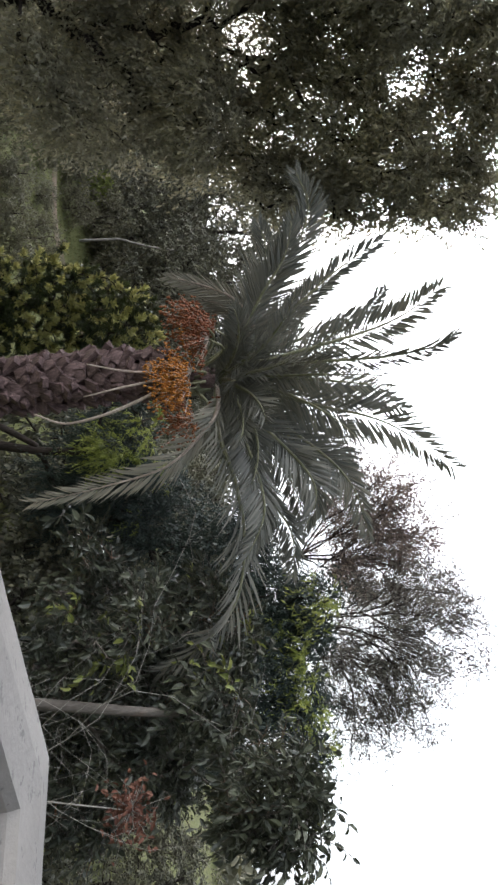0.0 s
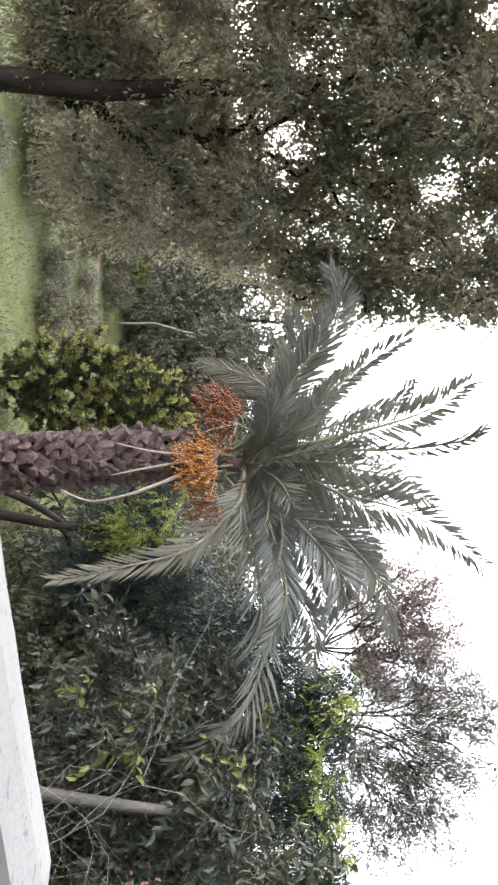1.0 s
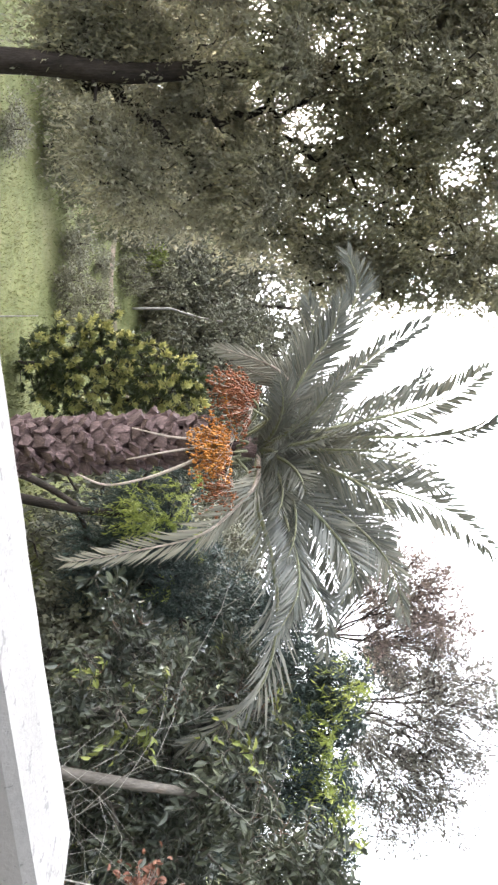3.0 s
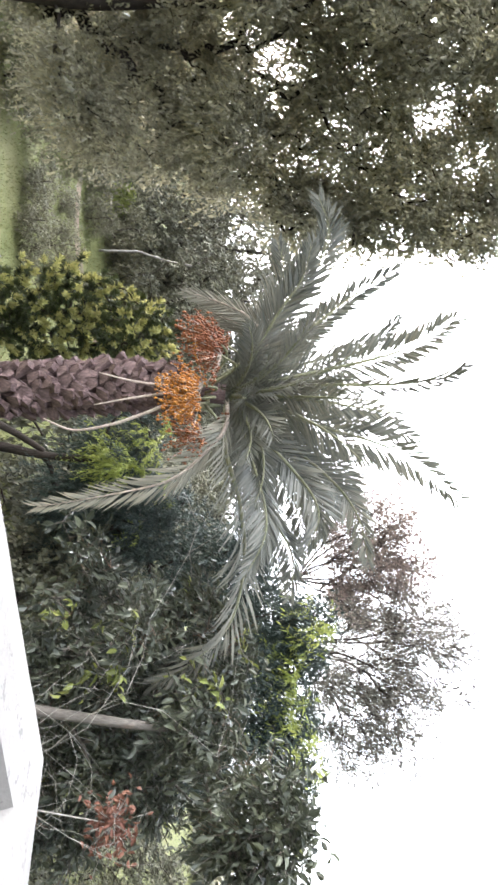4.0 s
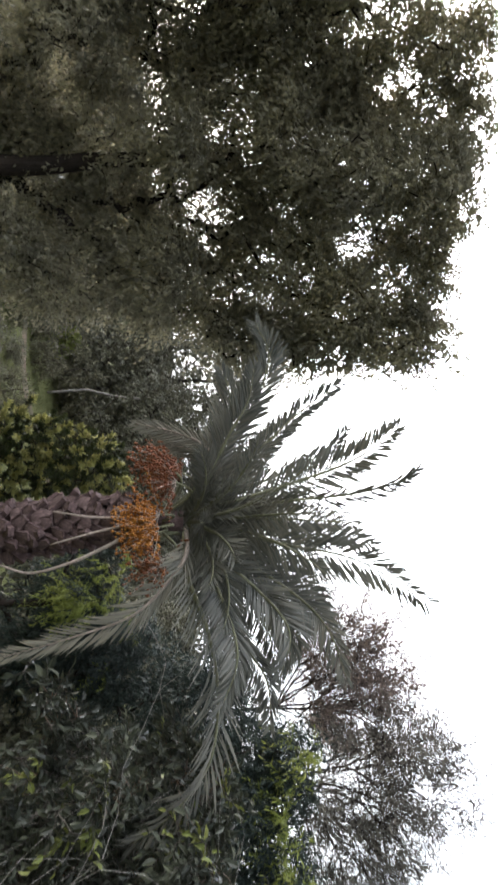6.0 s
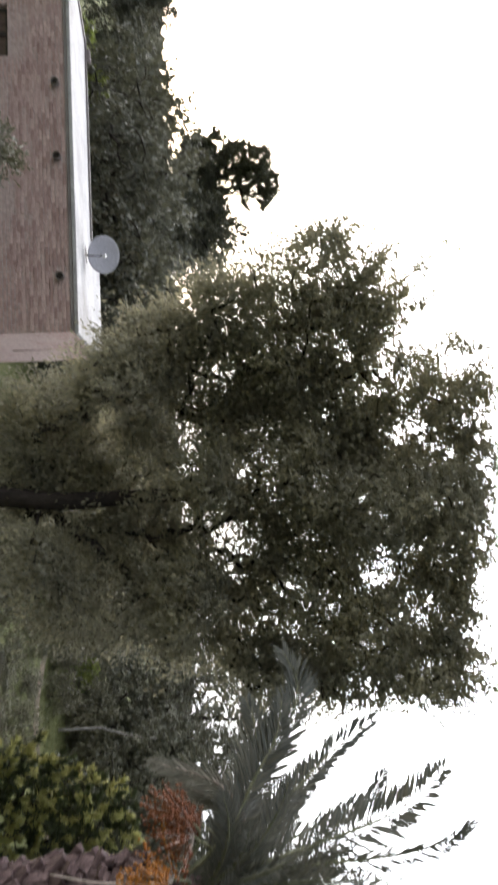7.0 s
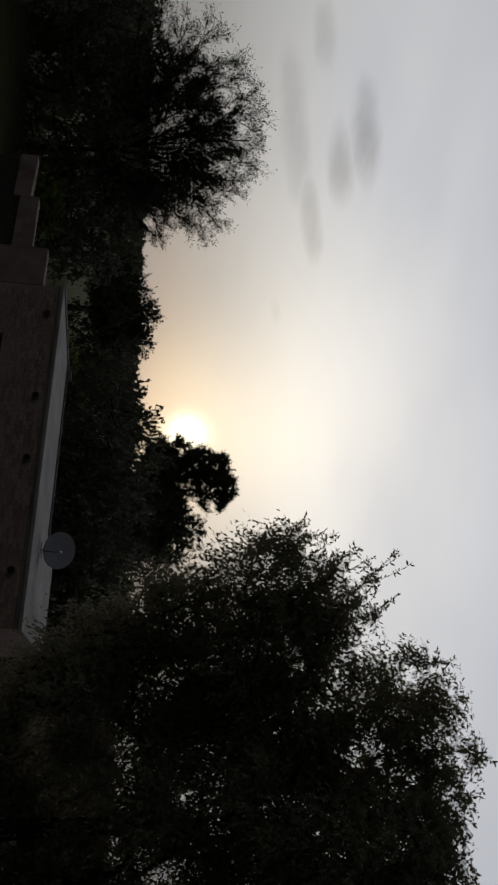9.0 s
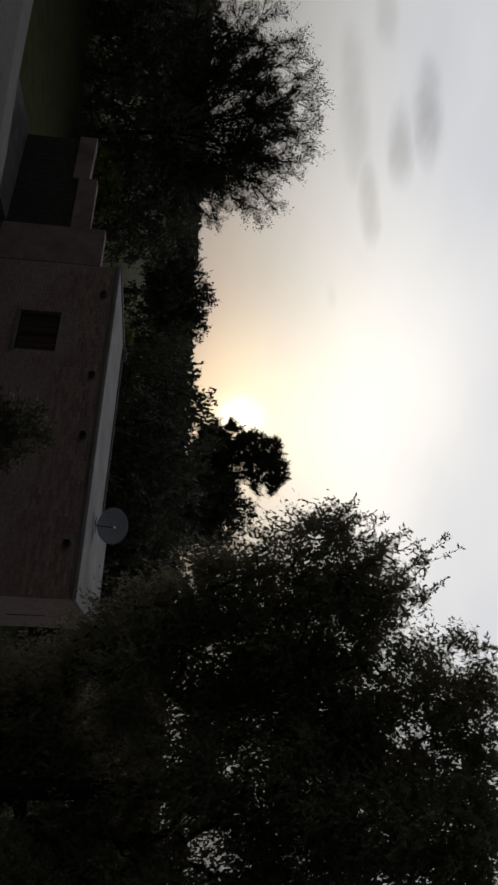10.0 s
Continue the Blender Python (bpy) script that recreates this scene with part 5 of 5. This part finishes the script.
def make_house():
    house = thing("brick_house", HOUSE_AT, "low weathered brick house with a whitewashed flat roof", "house", turn=HOUSE_TURN)
    ln, dp, wall_z, mid, more = 8.56, 2.5, 3.06, 5.65, 1.7
    # front wall in pieces round the window
    w0, w1, s0, s1 = 1.56, 2.72, 0.92, 1.88
    bm = bmesh.new()
    for x0, x1, z0, z1 in ((0, w0, -0.2, wall_z), (w1, ln, -0.2, wall_z), (w0, w1, -0.2, s0), (w0, w1, s1, wall_z)):
        box(bm, x0, x1, 0, 0.24, z0, z1)
    part("front_wall", bm, BRICK, house)
    bm = bmesh.new()
    box(bm, 0, 0.24, 0.24, dp, -0.2, wall_z)
    part("end_wall", bm, BRICK, house)
    bm = bmesh.new()
    for y0, y1, z0, z1 in ((0.24, 2.2, -0.2, wall_z), (2.36, dp + more, -0.2, wall_z), (2.2, 2.36, -0.2, 1.35), (2.2, 2.36, 2.2, wall_z)):
        box(bm, ln - 0.24, ln, y0, y1, z0, z1)
    part("end_wall", bm, BRICK, house, "end wall with a narrow dark slit")
    bm = bmesh.new()
    box(bm, 0.24, mid, dp - 0.24, dp, -0.2, wall_z)
    box(bm, mid, ln - 0.24, dp + more - 0.24, dp + more, -0.2, wall_z)
    box(bm, mid, mid + 0.24, dp, dp + more - 0.24, -0.2, wall_z)
    part("back_wall", bm, BRICK, house)
    # roof
    bm = bmesh.new()
    box(bm, -0.04, mid, -0.05, dp + 0.04, wall_z + 0.005, wall_z + 0.085, 0.02)
    roof = part("roof", bm, LIMEWASH, house, "whitewashed flat roof slab")
    bm = bmesh.new()
    box(bm, mid + 0.003, ln + 0.04, -0.05, dp + more + 0.04, wall_z + 0.005, wall_z + 0.09, 0.02)
    part("roof", bm, LIMEWASH, house, "whitewashed flat roof slab")
    bm = bmesh.new()
    box(bm, -0.05, mid - 0.01, dp - 0.06, dp + 0.02, wall_z + 0.087, wall_z + 0.13, 0.015)
    part("roof_kerb", bm, CONCRETE, roof, "low grey kerb along the roof edge")
    bm = bmesh.new()
    box(bm, -0.05, 0.10, 0.0, dp - 0.07, wall_z + 0.087, wall_z + 0.12, 0.012)
    part("roof_kerb", bm, CONCRETE, roof, "low grey kerb along the roof edge")
    bm = bmesh.new()
    box(bm, 0.3, 0.62, dp - 0.06, dp + 0.06, wall_z + 0.132, wall_z + 0.22, 0.02)
    part("roof_block", bm, CONCRETE, roof, "small concrete block on the roof edge")
    # a darker strip under the slab stands in for its shadow line
    bm = bmesh.new()
    box(bm, 0.0, ln, -0.03, -0.003, wall_z - 0.055, wall_z - 0.003)
    part("eaves_band", bm, CONCRETE, house, "dark strip for the shadow line under the roof slab")
    # drain outlets
    for x in DRAINS:
        v, f = tubes([((x, -0.10, wall_z - 0.25), (x, 0.02, wall_z - 0.245), 0.084, 0.084), ((x, -0.10, wall_z - 0.25), (x, 0.02, wall_z - 0.245), 0.075, 0.075)], 12)
        n = len(v) // 2
        ring = [[k, (k + 1) % 12, n + (k + 1) % 12, n + k] for k in range(12)]
        hole = put("drain_outlet", mesh_data("drain_outlet", v, f.tolist() + ring, CONCRETE, False), house)
        # a dark disc in the pipe stands in for the shade of the hole
        v, f = tubes([((x, -0.012, wall_z - 0.25), (x, -0.004, wall_z - 0.25), 0.074, 0.074)], 12)
        put("dark_mouth", mesh_data("dark_mouth", v, f.tolist() + [list(range(12))[::-1]], METAL_DARK), hole, "dark disc for the shade inside the outlet")
    # window with a grille
    glass, n, l, add, p = material("curtained_glass", 0.3, 0.5)
    p.inputs["Base Color"].default_value = (0.12, 0.075, 0.065, 1)
    bm = bmesh.new()
    for x0, x1, z0, z1 in ((w0, w0 + 0.06, s0, s1), (w1 - 0.06, w1, s0, s1), (w0 + 0.06, w1 - 0.06, s0, s0 + 0.06), (w0 + 0.06, w1 - 0.06, s1 - 0.06, s1)):
        box(bm, x0, x1, 0.10, 0.16, z0, z1)
    win = part("window", bm, METAL_DARK, house, "dark barred window")
    bm = bmesh.new()
    box(bm, w0 + 0.06, w1 - 0.06, 0.13, 0.14, s0 + 0.06, s1 - 0.06)
    part("pane", bm, glass, win)
    bm = bmesh.new()
    box(bm, (w0 + w1) / 2 - 0.025, (w0 + w1) / 2 + 0.025, 0.09, 0.125, s0 + 0.06, s1 - 0.06)
    part("mullion", bm, METAL_DARK, win)
    for k in range(7):
        x = w0 + 0.12 + k * (w1 - w0 - 0.24) / 6
        v, f = tubes([((x, 0.05, s0), (x, 0.05, s1), 0.008, 0.008)], 6)
        put("bar", mesh_data("bar", v, f, METAL_DARK), win)
    bm = bmesh.new()
    box(bm, w0 - 0.06, w1 + 0.06, -0.05, 0.09, s0 - 0.07, s0 - 0.003, 0.01)
    part("sill", bm, CONCRETE, win)
    # the house stands on a skew plan
    for ob in house.children_recursive:
        for v in ob.data.vertices:
            v.co.x += v.co.y * (0.2 - 0.037 * v.co.x)
    return house


HOUSE = make_house()


def house_place(x, y, z):
    return Matrix.Translation(HOUSE_AT) @ Matrix.Rotation(radians(HOUSE_TURN), 4, "Z") @ Vector((x, y, z))


def make_yard_wall():
    wall = thing("yard_wall", HOUSE_AT, "stepped rough pinkish rendered yard wall joined to the house", "wall", turn=HOUSE_TURN)
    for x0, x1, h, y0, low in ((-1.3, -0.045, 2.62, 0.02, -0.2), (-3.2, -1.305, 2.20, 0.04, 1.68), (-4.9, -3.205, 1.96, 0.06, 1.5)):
        bm = bmesh.new()
        box(bm, x0, x1, y0, y0 + 0.28, low, h, 0.02)
        for v in bm.verts:
            v.co.z += noise.noise(v.co * 3) * 0.04 * (v.co.z > 1.9)
        part("wall_section", bm, PINK_RENDER, wall)
        # added dark boards stand in for the shaded yard below the raised sections
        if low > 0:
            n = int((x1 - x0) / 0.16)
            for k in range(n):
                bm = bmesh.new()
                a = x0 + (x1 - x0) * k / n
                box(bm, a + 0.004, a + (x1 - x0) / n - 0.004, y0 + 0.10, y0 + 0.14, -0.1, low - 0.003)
                part("gate_board", bm, METAL_DARK, wall, "dark board standing in for the shaded yard below the wall")
    bm = bmesh.new()
    box(bm, -4.9, -1.31, -2.2, 0.03, -0.15, 0.06, 0.01)
    part("yard_slab", bm, CONCRETE, wall)


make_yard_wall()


def make_dish():
    place = house_place(6.38, 1.5, 3.145)
    dish = thing("satellite_dish", place, "round pale grey satellite dish on the roof edge", "satellite dish")
    v, f = tubes([((0, 0, 0), (0, 0, 0.34), 0.022, 0.022)], 10)
    put("mast", mesh_data("mast", v, f, METAL_DARK, True), dish)
    bm = bmesh.new()
    box(bm, -0.14, 0.14, -0.14, 0.14, 0.0, 0.015)
    part("base_plate", bm, METAL_DARK, dish)
    # a shallow bowl with thickness that opens to +Z, then turned to face the viewer's side
    R, deep, th = 0.37, 0.065, 0.008
    verts, faces, seg, rings = [], [], 32, 8
    for layer in (0, 1):
        for r in range(rings + 1):
            q = r / rings
            for k in range(seg):
                a = 2 * math.pi * k / seg
                verts.append((R * 1.12 * q * math.cos(a), R * 0.98 * q * math.sin(a), deep * q * q - layer * th))
    per = (rings + 1) * seg
    for layer in (0, 1):
        for r in range(rings):
            for k in range(seg):
                a, b = layer * per + r * seg + k, layer * per + r * seg + (k + 1) % seg
                faces.append([a, b, b + seg, a + seg] if layer == 0 else [a, a + seg, b + seg, b])
    for k in range(seg):
        a, b = rings * seg + k, rings * seg + (k + 1) % seg
        faces.append([a, b, per + b, per + a])
    to_view = (Vector((0, 0, EYE_Z + 3)) - place).normalized()
    face = Vector((to_view.x + 0.35, to_view.y - 0.1, to_view.z + 0.25)).normalized()
    m = Matrix.Translation((0, 0, 0.37)) @ face.to_track_quat("Z", "Y").to_matrix().to_4x4()
    bowl = put("reflector", mesh_data("reflector", verts, faces, DISH_GREY, True), dish, m=m)
    v, f = tubes([((0, -R * 0.95, 0.07), (0, -0.10, 0.42), 0.012, 0.012)], 6)
    put("feed_arm", mesh_data("feed_arm", v, f, METAL_DARK), bowl)
    v, f = tubes([((0, -0.12, 0.46), (0, -0.05, 0.37), 0.035, 0.028)], 10)
    put("feed_horn", mesh_data("feed_horn", v, f.tolist() + [list(range(10))[::-1], list(range(10, 20))], POLE_WHITE), bowl, "small white feed horn")


make_dish()


# ---- poles, stakes and cables in the garden ----
def pole(name, places, r, mat, label, category):
    base = Vector(places[0])
    top = thing(name, base, label, category)
    v, f = rod(smooth_path([Vector(p) - base for p in places], 5), r, r * 0.8, 8)
    put("shaft", mesh_data("shaft", v, f, mat, True), top)
    return top


pole("bare_stem", [at(17.35, 29.2), at(17.3, 29.2, 1.2), seen_at(17.25, -6.6, 29.2), seen_at(16.6, -4.6, 29.2), seen_at(16.2, -2.6, 29.2)], 0.055, TWIG_GREY, "bare pale leaning tree stem at the wood's edge", "stem")
pole("garden_stake", [at(16.9, 13.4), seen_at(16.9, -16.9, 13.4)], 0.016, TWIG_GREY, "thin pale garden stake standing in the lawn", "stake")
pole("pale_post", [at(34.3, 24), seen_at(34.0, -10, 24), seen_at(33.3, -6.4, 24)], 0.035, POLE_WHITE, "thin pale post beyond the lawn", "post")


# ---- worn path across the lawn ----
def ground_z(x, y):
    far = math.hypot(x, y)
    return noise.noise(Vector((x * 0.06, y * 0.06, 3))) * 0.12 * min(1.0, max(0.2, (far - 6) / 10))


def make_path():
    verts, faces, n = [], [], 40
    for k in range(n + 1):
        az = 31 - 24 * k / n
        mid = 26.4 + 1.2 * math.sin(k * 0.22)
        half = 0.55 + 0.2 * noise.noise(Vector((k * 0.31, 2, 0)))
        for j in range(4):
            p = at(az, mid + half * (j / 1.5 - 1))
            verts.append((p.x, p.y, ground_z(p.x, p.y) + (0.055 if 0 < j < 3 else -0.04)))
    for k in range(n):
        for j in range(3):
            a = k * 4 + j
            faces.append([a, a + 1, a + 5, a + 4])
    earth = rough_material("trodden_earth", (0.15, 0.11, 0.08), (0.24, 0.185, 0.13), 1.5, 0.95, 0.3, 25, c=(0.10, 0.10, 0.05))
    tagged(put("garden_path", mesh_data("garden_path", verts, faces, earth, True)), "worn brown earth path across the lawn", "path", kind="structure")


make_path()
LIME_BUSH = tree("lime_bush", at(21.3, 31), [(0, 0, -0.1), (0.0, 0, 0.4), (0.0, 0, 0.8), (0.05, 0, 1.0)], [((0, 0, 0.75), (0.55, 0.55, 0.55)), ((0.2, 0, 0.5), (0.5, 0.5, 0.45))],
     "bright lime-green bush at the wood's edge", 70, LEAF_LIME, r0=0.03, r1=0.015, r_tip=0.004, twigs=6, twig_len=0.3, per_twig=8, leaf=(0.14, 0.05), droop=0.2, seed=74, gap=(1.5, 0.95), upright=0.3, group="lime bushes")
copies(LIME_BUSH, [(66.6, 33, 2.2, 0.9), (68.2, 36, 2.0, 0.8), (80.5, 30, 2.0, 0.7)], 8)


# ---- lawn grass ----
def make_grass():
    rng = np.random.default_rng(101)
    n = 70000
    az = rng.uniform(-34, 44, n)
    d = 10.5 + 24 * rng.random(n) ** 1.2
    p = np.stack([-d * np.sin(np.radians(az)), d * np.cos(np.radians(az)), np.zeros(n)], 1)
    p[:, 2] = np.array([noise.noise(Vector((x * 0.06, y * 0.06, 3))) for x, y in p[:, :2]]) * 0.12 * np.clip((d - 6) / 10, 0.2, 1) - 0.01
    al = unit(rng.normal(size=(n, 3)) * [0.5, 0.5, 0.1] + [0, 0, 1.0])
    tall = 0.05 + 0.09 * rng.random(n) ** 2
    v, f = leaves(p, al, unit(rng.normal(size=(n, 3)) * [1, 1, 0.1]), tall, 0.02 + 0.02 * rng.random(n), "tri")
    tagged(put("lawn_grass", mesh_data("lawn_grass", v, f, GRASS)), "short rough lawn grass", "grass", kind="stuff")


make_grass()


# ---- bricks of the house front ----
def make_bricks():
    mat, n, l, add, p = material("single_brick", 0.9, 0.15)
    r = add("ShaderNodeMath", add("ShaderNodeObjectInfo").outputs["Random"], add("ShaderNodeNewGeometry").outputs["Random Per Island"], operation="ADD").outputs[0]
    r = add("ShaderNodeMath", r, operation="FRACT").outputs[0]
    grain = add("ShaderNodeTexNoise", add("ShaderNodeTexCoord").outputs["Object"], None, 30.0, 4.0, 0.6).outputs[0]
    c = blend(add, l, r, (0.38, 0.25, 0.225), (0.60, 0.44, 0.40))
    g = add("ShaderNodeMapRange", grain, 0.3, 0.7, 0.68, 1.2).outputs[0]
    l.new(blend(add, l, 1.0, c, add("ShaderNodeCombineColor", g, g, g).outputs[0], "MULTIPLY"), p.inputs["Base Color"])
    rng = np.random.default_rng(77)
    wall = next(ob for ob in HOUSE.children if ob.name.startswith("front_wall"))
    shapes, raw = [], []
    for k in range(6):
        bm = bmesh.new()
        box(bm, -0.112, 0.112, -0.03, 0.03, -0.0315, 0.0315, 0.006)
        for v in bm.verts:
            v.co += Vector(rng.normal(size=3)) * 0.0035
        me = bpy.data.meshes.new("brick")
        bm.to_mesh(me)
        bm.free()
        me.materials.append(mat)
        shapes.append(me)
        raw.append((np.array([tuple(v.co) for v in me.vertices]), [list(q.vertices) for q in me.polygons]))
    near, vs, fs, off = 0, [], [], 0
    for row in range(24):
        z = 2.945 - row * 0.0765
        x = 0.13 - 0.12 * (row % 2)
        while x < 8.40:
            x += 0.240
            here = x + rng.normal() * 0.004
            worn = noise.noise(Vector((x * 0.55, z * 0.9, 4.2)))
            plastered = z < 2.0 + worn * 0.9
            outlet = any(math.hypot(here - q, z - 2.81) < 0.17 for q in DRAINS)
            if here > 8.42 or plastered or outlet or rng.random() < 0.07 or (1.36 < here < 2.92 and 0.78 < z < 1.98):
                continue
            place = Vector((here, 0.026 - 0.014 * rng.random(), z + rng.normal() * 0.003))
            k = int(rng.integers(6))
            if x > 3.6 and near < 300:
                near += 1
                put("brick", shapes[k], wall, m=Matrix.Translation(place) @ Matrix.Rotation(rng.normal() * 0.015, 4, "Y"))
            else:
                v, f = raw[k]
                vs.append(v + np.array(place))
                fs += [[q + off for q in face] for face in f]
                off += len(v)
    tagged(put("brickwork", mesh_data("brickwork", np.vstack(vs), fs, mat), wall), kind="stuff")


make_bricks()
